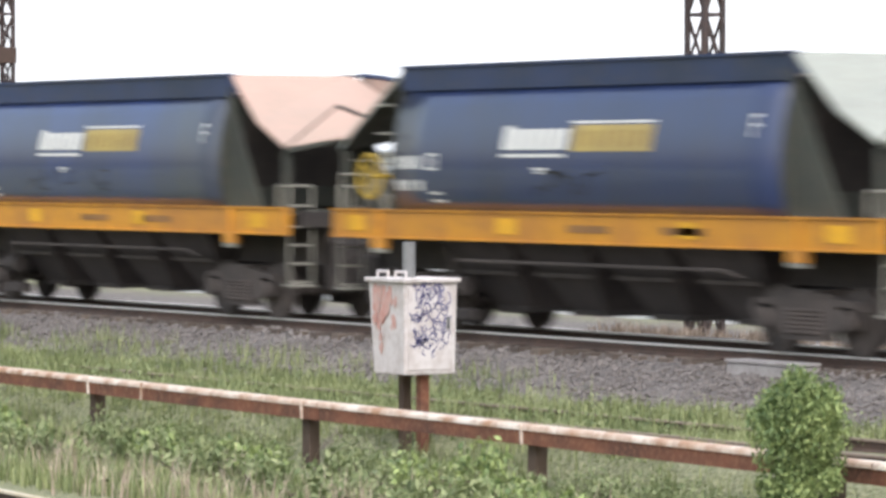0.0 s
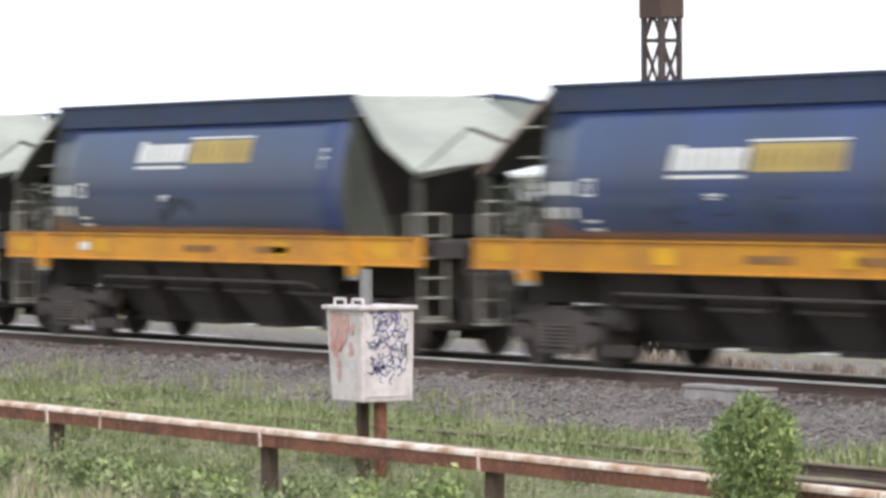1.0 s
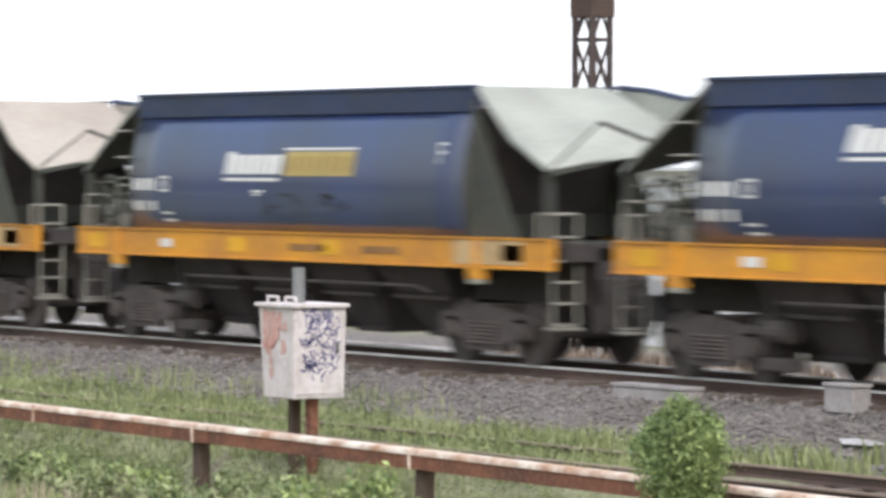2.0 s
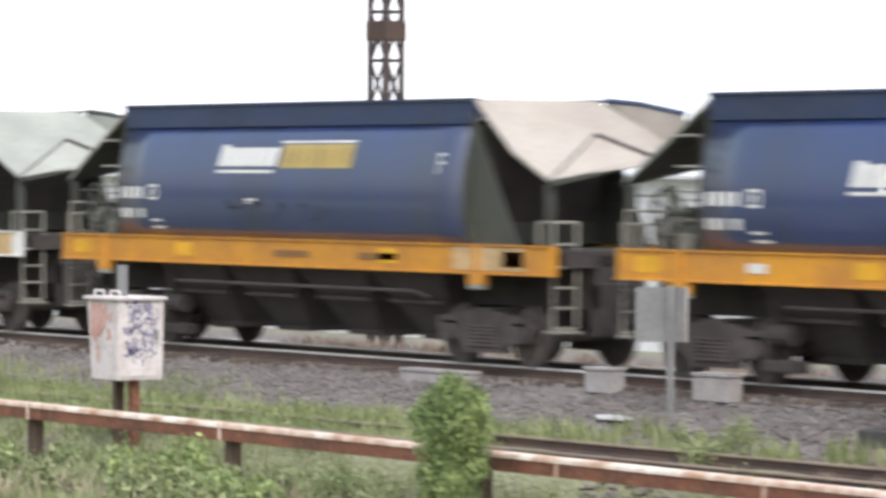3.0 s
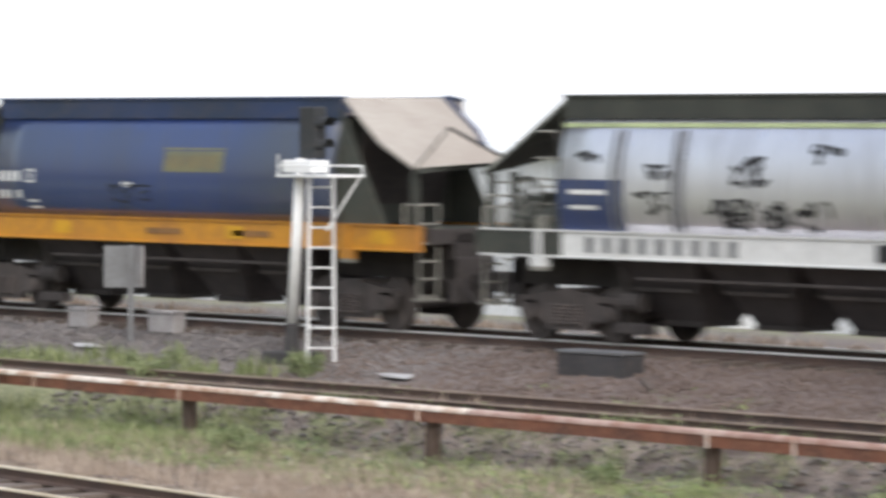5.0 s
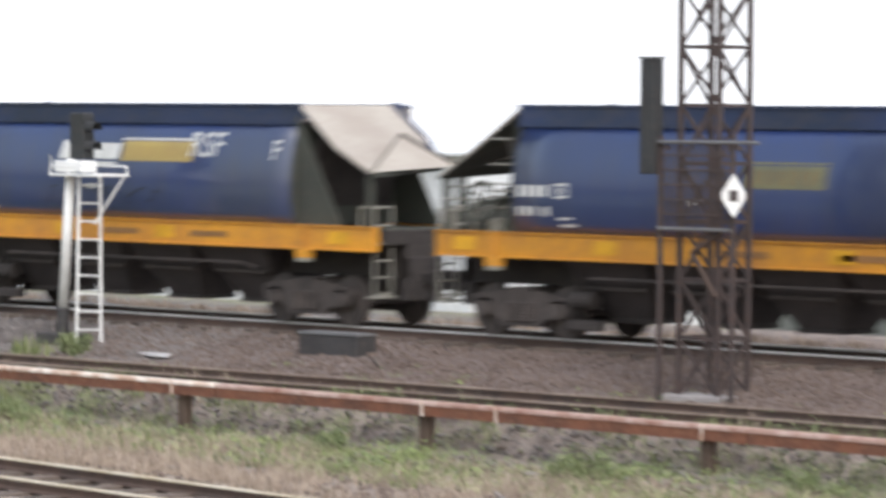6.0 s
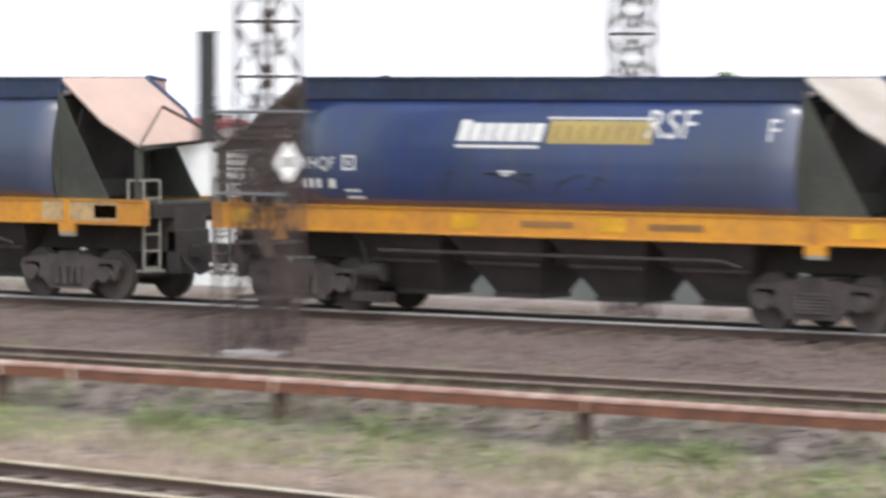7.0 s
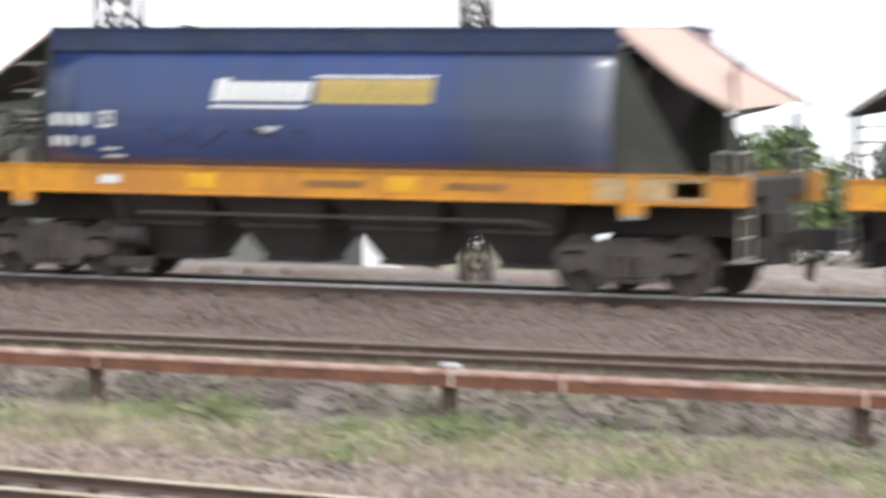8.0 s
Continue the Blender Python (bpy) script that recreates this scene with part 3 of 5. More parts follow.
        put(us, [(x, y * 0.985, z - 0.008) for x, y, z in lo] + [(x, y * 0.985, z - 0.03) for x, y, z in lo],
            [(0, 1, 2, 5), (5, 2, 3), (5, 3, 4), (6, 11, 8, 7), (11, 9, 8), (11, 10, 9), (0, 6, 7, 1), (1, 7, 8, 2), (2, 8, 9, 3), (3, 9, 10, 4), (4, 10, 11, 5), (5, 11, 6, 0)])
        part("hood_underside", us, GREENGREY, hd, "dull grey-green underside of the hood")
        he = bmesh.new()
        x0, x1 = min(a1, a1 + e * 0.06), max(a1, a1 + e * 0.06)
        wy, wx = (1.25, 0.0) if plate else (0.75, -e * 0.2)
        put(he, [(x0, -1.25, 2.80), (x1, -1.25, 2.80), (x1 + wx, wy, far - 0.10), (x0 + wx, wy, far - 0.10), (x0, -1.25, 2.885), (x1, -1.25, 2.885), (x1 + wx, wy, far - 0.015), (x0 + wx, wy, far - 0.015)], QUADS)
        part("hood_edge", he, GREENGREY, hd)
        # the end slope sheet under it
        sh = bmesh.new()
        q = [(e * 5.0, -1.1, 1.78), (e * 5.0, 1.1, 1.78), (e * 5.55, 1.1, 3.55), (e * 5.55, -1.1, 3.55)]
        put(sh, q + [(x - e * 0.05, y, z) for x, y, z in q], QUADS)
        part("slope_sheet", sh, SOOT, w)
        for s in (-1, 1):
            part("end_post", block(min(e * 6.92, e * 7.02), max(e * 6.92, e * 7.02), s * 1.18 - 0.06, s * 1.18 + 0.06, 1.84, 2.82), GREENGREY, w)
            lad = thing_part = part("end_ladder", pipe([(e * 7.12, s * 1.22, 0.62), (e * 7.12, s * 1.22, 2.25), (e * 6.75, s * 1.22, 2.25), (e * 6.75, s * 1.22, 1.72)], 0.022, 6), RAILING, w)
            part("ladder_stile", pipe([(e * 7.12, s * 0.78, 0.62), (e * 7.12, s * 0.78, 2.25), (e * 7.12, s * 1.22, 2.25)], 0.022, 6), RAILING, lad)
            for z in (0.62, 0.93, 1.24, 1.55, 1.9):
                part("rung", block(min(e * 7.10, e * 7.15), max(e * 7.10, e * 7.15), min(s * 0.78, s * 1.22), max(s * 0.78, s * 1.22), z, z + 0.035), RAILING, lad)
            part("step_plate", block(min(e * 6.95, e * 7.22), max(e * 6.95, e * 7.22), s * 1.0 - 0.24, s * 1.0 + 0.24, 0.56, 0.60), RAILING, lad)
        for z in (2.62, 3.1, 3.55) if e < 0 else ():
            part("grab_bar", pipe([(e * 5.2, -1.36, z), (e * 5.5, -1.41, z), (e * 5.75, -1.34, z)], 0.018, 6), RAILING, w)
        part("end_beam", block(min(e * 7.05, e * 7.2), max(e * 7.05, e * 7.2), -1.05, 1.05, 1.55, 1.82, 0.015), SOOT, w)
        # coupler, hose and draft gear
        cp = bmesh.new()
        box(cp, min(e * 7.2, e * 7.62), max(e * 7.2, e * 7.62), -0.1, 0.1, 0.80, 1.02)
        box(cp, min(e * 7.58, e * 7.93), max(e * 7.58, e * 7.93), -0.2, 0.16, 0.72, 1.08)
        bmesh.ops.bevel(cp, geom=cp.edges[:], offset=0.02, segments=1, affect="EDGES")
        part("coupler", cp, SOOT, w)
        part("brake_hose", pipe([(e * 7.2, -0.35, 1.0), (e * 7.45, -0.4, 0.7), (e * 7.7, -0.36, 0.52), (e * 7.94, -0.3, 0.62)], 0.03, 6), SOOT, w)
        part("draft_pocket", block(min(e * 7.0, e * 7.28), max(e * 7.0, e * 7.28), -0.45, 0.45, 0.5, 1.32, 0.03), SOOT, w)
    # handbrake, air reservoir and valve on the left platform
    hb = bmesh.new()
    for i in range(20):
        a, b = 2 * math.pi * i / 20, 2 * math.pi * (i + 1) / 20
        tube(hb, (-5.92 + 0.35 * math.cos(a), -1.36, 2.42 + 0.35 * math.sin(a)), (-5.92 + 0.35 * math.cos(b), -1.36, 2.42 + 0.35 * math.sin(b)), 0.035, 6)
    for i in range(5):
        a = 2 * math.pi * i / 5
        tube(hb, (-5.92, -1.33, 2.42), (-5.92 + 0.35 * math.cos(a), -1.36, 2.42 + 0.35 * math.sin(a)), 0.026, 6)
    tube(hb, (-5.92, -1.38, 2.42), (-5.92, -0.7, 2.42), 0.04, 8)
    hand = part("handbrake_wheel", hb, GREENGREY, w, "spoked handbrake wheel")
    part("handbrake_stand", block(-6.0, -5.84, -0.95, -0.75, 1.84, 2.5, 0.01), GREENGREY, hand)
    ar = tube(bmesh.new(), (-6.75, -0.7, 2.12), (-5.4, -0.7, 2.12), 0.28, 16)
    smooth_tank = part("air_reservoir", ar, TANKGREY, w)
    part("reservoir_strap", tube(bmesh.new(), (-6.12, -0.7, 2.12), (-6.04, -0.7, 2.12), 0.295, 16), RAILING, smooth_tank)
    part("vertical_tank", tube(bmesh.new(), (-6.75, 0.35, 1.84), (-6.75, 0.35, 2.65), 0.2, 14), GREENGREY, w)
    valve = part("valve_box", block(-6.0, -5.72, -1.12, -0.86, 1.86, 2.12, 0.02), RAILING, w, "grey brake valve box")
    for zz, yy in ((2.3, -1.05), (2.48, -0.95), (2.72, -1.1)):
        part("air_pipe", pipe([(-5.25, yy, zz), (-6.0, yy, zz + 0.03), (-6.5, yy + 0.1, zz - 0.05), (-7.05, yy + 0.1, zz - 0.05)], 0.018, 6), RAILING, valve)
    for xx in (-5.45, -6.35):
        part("air_pipe", pipe([(xx, -1.0, 1.84), (xx, -1.0, 2.72)], 0.018, 6), RAILING, valve)
    part("platform_rail", pipe([(-7.0, -1.25, 1.72), (-7.0, -1.25, 2.45), (-6.2, -1.25, 2.45), (-6.2, -1.25, 1.72)], 0.02, 6), RAILING, w)
    # bottom chutes: wide above, narrow below, with frames and door gear
    for x in (-3.15, -1.05, 1.05, 3.15):
        ch = bmesh.new()
        up = [(x - 1.02, -1.22, 1.5), (x + 1.02, -1.22, 1.5), (x + 1.02, 1.22, 1.5), (x - 1.02, 1.22, 1.5)]
        lo = [(x - 0.46, -0.42, 0.40), (x + 0.46, -0.42, 0.40), (x + 0.46, 0.42, 0.40), (x - 0.46, 0.42, 0.40)]
        put(ch, lo + up, QUADS)
        c = part("bottom_chute", ch, CHUTE, w, "tapered dusty discharge chute")
        part("chute_lip", block(x - 0.48, x + 0.48, -0.46, 0.46, 0.32, 0.41, 0.01), SOOT, c)
        part("chute_rib", block(x - 0.74, x + 0.74, -0.90, -0.80, 0.90, 0.96), BOGIE, c)
    # brake lever and slack adjuster beside the leading chute
    part("brake_cylinder", tube(bmesh.new(), (-3.95, -1.05, 0.72), (-3.45, -1.05, 0.72), 0.16, 12), SOOT, w)
    part("brake_beam", block(-4.15, -3.35, -1.1, -0.85, 0.18, 0.36, 0.03), SOOT, w)
    part("brake_lever", pipe([(-4.0, -1.0, 0.3), (-3.8, -1.1, 0.9), (-3.9, -1.15, 1.3)], 0.04, 6), SOOT, w)
    sp_mesh = None
    for x in (-5.2, 5.2):
        bg = part("bogie", block(x - 0.26, x + 0.26, -1.125, 1.125, 0.57, 0.9, 0.03), BOGIE, w, "two-axle cast steel bogie")
        for s in (-1, 1):
            f = sideframe(s)
            for v in f.verts:
                v.co.x += x
            part("side_frame", f, BOGIE, bg)
            for dx in (-0.27, -0.09, 0.09, 0.27):
                if sp_mesh is None:
                    sp_mesh = part("spring", spring(), BOGIE, bg)
                    sp_mesh.matrix_basis = pose(x + dx, s * 1.12, 0.28)
                else:
                    again("spring", sp_mesh.data, bg, pose(x + dx, s * 1.12, 0.28))
    ws = None
    for x in (-6.1, -4.3, 4.3, 6.1):
        if ws is None:
            ws = part("wheelset", wheelset(), BOGIE, w, "pair of dusty steel wheels on an axle")
            ws.matrix_basis = pose(x, 0, 0.46)
        else:
            again("wheelset", ws.data, w, pose(x, 0, 0.46), "pair of dusty steel wheels on an axle")
    # lengthwise fit of the whole wagon; wheels and springs only move apart
    for ob in list(w.children_recursive):
        if ob.name.startswith(("wheelset", "spring")):
            ob.location.x *= STRETCH
        else:
            for v in ob.data.vertices:
                v.co.x *= STRETCH
    return w


def sill_mark(name, w, x0, x1, z0, z1, mat):
    part(name, block(x0, x1, -1.430, -1.424, z0 + 0.13, z1 + 0.13), mat, w)


def logo(w, x=-2.02, faded=False, dz=-0.1):
    """The owner's mark: a slanted white word-shape with a line under it, and a gold panel."""
    if not faded:
        for i in range(7):
            tagged(part("word_mark_letter", patches([(x + 0.02 + i * 0.262, x + 0.258 + i * 0.262, 3.0 + dz, (3.36 if i == 0 else 3.31) + dz)], lean=0.2), WHITE, w))
        part("underline", patch(x, x + 1.78, 2.885 + dz, 2.935 + dz, nz=1), WHITE, w)
    gx, gw, tint = (x + 2.25, 1.8, OLDGOLD) if faded else (x + 1.95, 2.15, GOLD)
    gold = part("gold_panel", patch(gx, gx + gw, 2.97 + dz, 3.36 + dz, lean=0.1), tint, w, "faded gold panel of a word mark")
    part("gold_panel_edge", patches([(gx - 0.03, gx + gw + 0.05, 3.385 + dz, 3.42 + dz)], lift=0.007), tint if faded else WHITE, gold)
    for i in range(int(gw / 0.265)):
        part("gold_panel_letter", patches([(gx + 0.14 + i * 0.26, gx + 0.18 + i * 0.26, 3.04 + dz, 3.28 + dz)], lift=0.010, lean=0.2), DULL, gold)
    part("small_mark", patches([(x + 0.95, x + 1.3, 2.52, 2.555), (x + 1.0, x + 1.2, 2.47, 2.50)]), WHITE, w)


def codes(w, readable=False):
    x, up = -HALF + 0.12, 0.12
    if readable:
        tagged(part("class_code", lettering("VHQF", x, 2.42 + up, 0.30), WHITE, w), kind="stuff")
    else:
        tagged(part("class_code", patches([(x + 0.02 + i * 0.2, x + 0.15 + i * 0.2, 2.42 + up, 2.62 + up) for i in range(4)]), WHITE, w), kind="stuff")
    tagged(part("code_frame", patches([(x + 0.95, x + 1.25, 2.40 + up, 2.44 + up), (x + 0.95, x + 1.25, 2.62 + up, 2.66 + up), (x + 0.95, x + 0.99, 2.44 + up, 2.62 + up), (x + 1.21, x + 1.25, 2.44 + up, 2.62 + up), (x + 1.06, x + 1.12, 2.48 + up, 2.58 + up)]), WHITE, w), kind="stuff")
    tagged(part("number_mark", patches([(x + 0.02 + i * 0.17, x + 0.13 + i * 0.17, 2.08 + up, 2.24 + up) for i in range(3)] + [(x + 0.65, x + 0.8, 2.08 + up, 2.24 + up)]), WHITE, w), kind="stuff")
    tagged(part("data_mark", patches([(x + 1.0, x + 1.35, 2.02 + up, 2.06 + up), (x + 1.05, x + 1.45, 1.9 + up, 1.94 + up)]), WHITE, w), kind="stuff")


def dress(w, seed, word=True, readable=False, tag=False, corner=True, mark=-0.08):
    rnd = random.Random(seed)
    logo(w, -1.72 if tag else -2.02, not word, mark)
    codes(w, readable)
    if tag:
        part("sprayed_letters", lettering("RSF", 2.2, 3.14, 0.68, shear=0.12), WHITE, w, "sprayed white letters")
        part("sprayed_letter", lettering("F", 4.66, 3.10, 0.54), WHITE, w, "sprayed white letter")
    elif corner:
        part("corner_letter", lettering("F", 4.5, 2.98, 0.48), WHITE, w, "white letter at the body's end")
    tagged(part("dark_scrawl", stroke_marks(seed + 9, -3.2 + rnd.uniform(-0.5, 2.5), -0.5 + rnd.uniform(0, 2.5), 2.15, 2.5, 7, 0.03, reach=0.35), BLACK, w, "faint dark scrawl"), kind="stuff")
    for x in (-6.5, -2.4 + rnd.uniform(-1, 1), 2.2 + rnd.uniform(-1, 1), 6.6):
        sill_mark("sill_patch", w, x - 0.28, x + 0.28, 1.42, 1.66, AMBER)
    for x in (0.6 + rnd.uniform(-0.4, 0.4), 2.9):
        sill_mark("sill_notice", w, x - 0.55, x + 0.55, 1.47, 1.58, DULL)
    if rnd.random() < 0.5:
        sill_mark("sill_smear", w, -4.2, -3.8, 1.46, 1.6, WHITE)
    if rnd.random() < 0.6 and not tag:
        sill_mark("sill_dust", w, 5.0, 6.9, 1.36, 1.72, TANSILL)


BLUE_LABEL = "dark blue bogie hopper wagon with yellow side sill, "
GREY_W = wagon(HOOD_GREY, label=BLUE_LABEL + "grey-green end hoods")
PINK_W = wagon(HOOD_PINK, label=BLUE_LABEL + "pink-dusted end hoods")
TAN_W = wagon(HOOD_TAN, label=BLUE_LABEL + "tan-dusted end hoods")
ROSE_W = wagon(HOOD_PINK, label=BLUE_LABEL + "plain pink hoods", plate=False)
SAND_W = wagon(HOOD_TAN, label=BLUE_LABEL + "plain tan hoods", plate=False)
SILVER_W = wagon(HOOD_GREY, body=SILVER, coaming=GREENGREY, sill=WHITE, label="silver-white hopper wagon with green coaming, black graffiti and white sill")

HALF, FRAME = HALF * STRETCH, FRAME * STRETCH
KINDS = {-1: "grey", 0: "grey", 1: "pink", 2: "grey", 3: "grey", 4: "tan", 5: "silver", 6: "sand", 7: "sand", 8: "rose", 9: "rose", 10: "grey"}
BASE = {"grey": GREY_W, "pink": PINK_W, "tan": TAN_W, "rose": ROSE_W, "sand": SAND_W, "silver": SILVER_W}
TRAIN, used = {}, set()
for k in sorted(KINDS):
    kind = KINDS[k]
    if kind in used:
        TRAIN[k] = copy_thing(BASE[kind], Matrix())
    else:
        TRAIN[k] = BASE[kind]
        used.add(kind)
# the word mark sits a little higher or lower from wagon to wagon
MARK = {0: -0.17, 1: -0.12, 2: 0.13, 3: -0.18, 4: 0.1, 6: -0.2, 7: 0.06, 8: -0.03}
# dress after copying, so that each wagon carries its own marks
for k, w in TRAIN.items():
    if KINDS[k] != "silver":
        dress(w, 20 + k, word=k not in (6,), readable=k == 7, tag=k == 7, corner=k != 8, mark=MARK.get(k, -0.06))
sw = TRAIN[5]
for i, (gx, gz, gw, gh, gn) in enumerate(((-4.55, 2.9, 0.55, 0.3, 5), (-2.95, 2.75, 0.45, 0.25, 5), (-2.95, 2.2, 0.4, 0.35, 6), (-0.8, 2.6, 0.6, 0.55, 11), (0.9, 3.0, 0.7, 0.35, 6), (-0.3, 1.95, 2.3, 0.5, 30), (3.2, 2.3, 1.2, 0.35, 9))):
    tagged(part("black_graffiti", stroke_marks(3 + i, gx - gw / 2, gx + gw / 2, gz, gz + gh, gn, 0.06, reach=0.22), BLACK, sw, "sprayed black graffiti"), kind="stuff")
part("blue_end_panel", patch(-HALF + 0.02, -HALF + 1.6, 1.8, 2.75, lift=0.012), BLUE, sw, "blue panel with white bars")
tagged(part("white_mark", patches([(-HALF + 0.3, -HALF + 1.2, 2.5, 2.58), (-HALF + 0.3, -HALF + 1.0, 2.25, 2.32)], lift=0.018), WHITE, sw), kind="stuff")
part("pale_trim", patch(-HALF, HALF - 0.05, 3.62, 3.70, lift=0.015, nz=2), LIME, sw)
for x in (-3.95, -3.75, -2.5, -2.32, 2.6, 2.8):
    part("body_rib", patch(x - 0.04, x + 0.04, 1.92, 3.58, lift=0.03, nz=10), GREYSTEEL, sw)
part("pale_trim", patch(HALF - 0.12, HALF - 0.03, 1.95, 3.6, lift=0.015, nz=10), LIME, sw)
sill_mark("sill_dust", sw, 3.6, FRAME - 0.05, 1.34, 1.73, TANSILL)
sill_mark("sill_end", sw, -FRAME + 0.02, -HALF + 0.1, 1.34, 1.73, GREENGREY)
sill_mark("sill_graffiti", sw, 2.0, 2.9, 1.4, 1.68, BLACK)
for i in range(9):
    sill_mark("sill_smear", sw, -4.6 + i * 0.42, -4.4 + i * 0.42, 1.4, 1.66, GREYSTEEL)
sw_wheel = surface("yellow_handbrake", (0.55, 0.38, 0.05), rough=0.6)
for ob in TRAIN[0].children:
    if ob.name.startswith("handbrake_wheel"):
        ob.data = ob.data.copy()
        ob.data.materials[0] = sw_wheel
        tagged(ob, "yellow spoked handbrake wheel")

# ---------------------------------------------------------------- barrier of old rail section on posts


def barrier():
    bar = thing("barrier", Matrix(), "long rusty steel barrier rail on dark posts, pale mottled top", "barrier", kind="structure")
    n = 14
    x0 = POST_X - 4 * POST_STEP
    rnd = random.Random(3)
    beam = bmesh.new()
    prism(beam, [(-0.10, -0.23), (0.09, -0.23), (0.09, -0.20), (-0.03, -0.195), (-0.03, -0.045), (0.09, -0.04), (0.09, -0.012), (-0.10, -0.012)], 0.0, POST_STEP * 2 - 0.03, axis="x")
    first = part("beam", beam, RUST, bar)
    # paler cap over the beam's top, lapping down its upper front edge
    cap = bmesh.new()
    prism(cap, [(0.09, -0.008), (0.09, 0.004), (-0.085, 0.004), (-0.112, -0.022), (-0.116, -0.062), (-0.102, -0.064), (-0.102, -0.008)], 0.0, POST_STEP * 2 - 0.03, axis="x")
    capm = part("beam_top", cap, RUSTTOP, first, "pale mottled cap on the beam's top and front edge")
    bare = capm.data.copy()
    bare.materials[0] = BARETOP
    post = block(-0.10, 0.10, 0.0, 0.16, -1.15, -0.10, 0.015)
    pm = part("post", post, OLDWOOD, bar)
    clip = block(-0.018, 0.018, -0.122, -0.10, -0.235, 0.004)
    cm = part("clip", clip, RUSTTOP, bar)
    for i in range(n + 1):
        x = x0 + i * POST_STEP + POST_SHIFT.get(i - 4, 0.0)
        bz = BARRIER_Z - BARRIER_FALL * (x + 50)
        m = pose(x, BARRIER_Y + 0.0, bz, 0, rnd.uniform(-2, 2), rnd.uniform(-2, 2))
        if i == 0:
            pm.matrix_basis = m
        else:
            again("post", pm.data, bar, m)
        for dx in ((0.0,) if i % 3 else (0.0, 1.7)):
            if i == 0 and dx == 0:
                cm.matrix_basis = pose(x + 0.2, BARRIER_Y, bz)
            else:
                again("clip", cm.data, bar, pose(x + dx + rnd.uniform(-0.2, 0.2), BARRIER_Y, bz, 0, rnd.uniform(-6, 6)))
        if i % 2 == 0 and i < n:
            bx0 = x0 + i * POST_STEP + 0.9
            mm = pose(bx0, BARRIER_Y, BARRIER_Z - BARRIER_FALL * (bx0 + 50), 0, math.degrees(BARRIER_FALL), 0)
            if i == 0:
                first.matrix_basis = mm
            else:
                b = again("beam", first.data, bar, mm)
                again("beam_top", capm.data if i < 8 else bare, b, Matrix(), "pale mottled cap on the beam's top and front edge" if i < 8 else "bare pinkish-brown top of the beam")


barrier()

# ---------------------------------------------------------------- lattice masts


def lattice(m, height, width, label, group, steel=MASTSTEEL, bay=0.9, plate=None, group_cat="mast"):
    mast = thing("lattice_mast", m, label, group_cat, group)
    h = width / 2
    leg = block(-0.038, 0.038, -0.038, 0.038, 0, height)
    lm = part("leg", leg, steel, mast)
    lm.matrix_basis = pose(-h, -h, 0)
    for sx, sy in ((1, -1), (1, 1), (-1, 1)):
        again("leg", lm.data, mast, pose(sx * h, sy * h, 0))
    dl = math.hypot(width, bay)
    dm = part("diagonal", block(-dl / 2, dl / 2, -0.010, 0.010, -0.028, 0.028), steel, mast)
    hm = part("strut", block(-h, h, -0.02, 0.02, -0.03, 0.03), steel, mast)
    n = int(height / bay)
    a = math.degrees(math.atan2(bay, width))
    firsts = [dm, hm]
    for i in range(n):
        z = i * bay
        for rz, ox, oy in ((0, 0, -h), (90, h, 0), (0, 0, h), (90, -h, 0)):
            turn = pose(ox, oy, z + bay / 2) @ pose(0, 0, 0, 0, 0, rz)
            for sgn in ((1, -1) if rz == 0 else (1 if i % 2 else -1,)):
                mm = turn @ pose(0, 0.012 * sgn, 0, 0, sgn * a, 0)
                if firsts and firsts[0] is dm:
                    dm.matrix_basis = mm
                    firsts.pop(0)
                else:
                    again("diagonal", dm.data, mast, mm)
            mm = pose(ox, oy, z + bay) @ pose(0, 0, 0, 0, 0, rz)
            if firsts and firsts[0] is hm:
                hm.matrix_basis = mm
                firsts.pop(0)
            else:
                again("strut", hm.data, mast, mm)
    ft = block(-h - 0.2, h + 0.2, -h - 0.2, h + 0.2, -0.3, 0.03, 0.03)
    part("footing", ft, CONCRETE, mast)
    if plate:
        part("band_plate", block(-h - 0.06, h + 0.06, -h - 0.06, h + 0.06, plate, plate + 0.36, 0.01), RAILSIDE, mast, "rust-brown band plate")
    return mast


BACK = "lattice masts behind the train"
for x, y, hgt, wd, pl in ((-68.15, 42.27, 12.0, 0.41, 5.77), (-26.34, 42.93, 12.0, 0.66, None), (-18.92, 43.03, 12.0, 0.42, 5.6), (-96.0, 42.3, 12.0, 0.45, 5.2)):
    lattice(pose(x, y, level(x, y), 0, 0, 8), hgt, wd, "brown riveted lattice overhead-line mast beyond the tracks", BACK, plate=pl)


def cross_arm(x, y, z, span):
    arm = thing("cross_arm", pose(x, y, z), "thin steel cross arm with insulators on a lattice mast", "cross arm", "cross arms")
    part("arm", block(-span, span, -0.03, 0.03, -0.04, 0.04), MASTSTEEL, arm)
    for s in (-1, 1):
        part("insulator", tube(bmesh.new(), (s * (span - 0.1), 0, 0.04), (s * (span - 0.1), 0, 0.26), 0.05, 8), GREYSTEEL, arm)


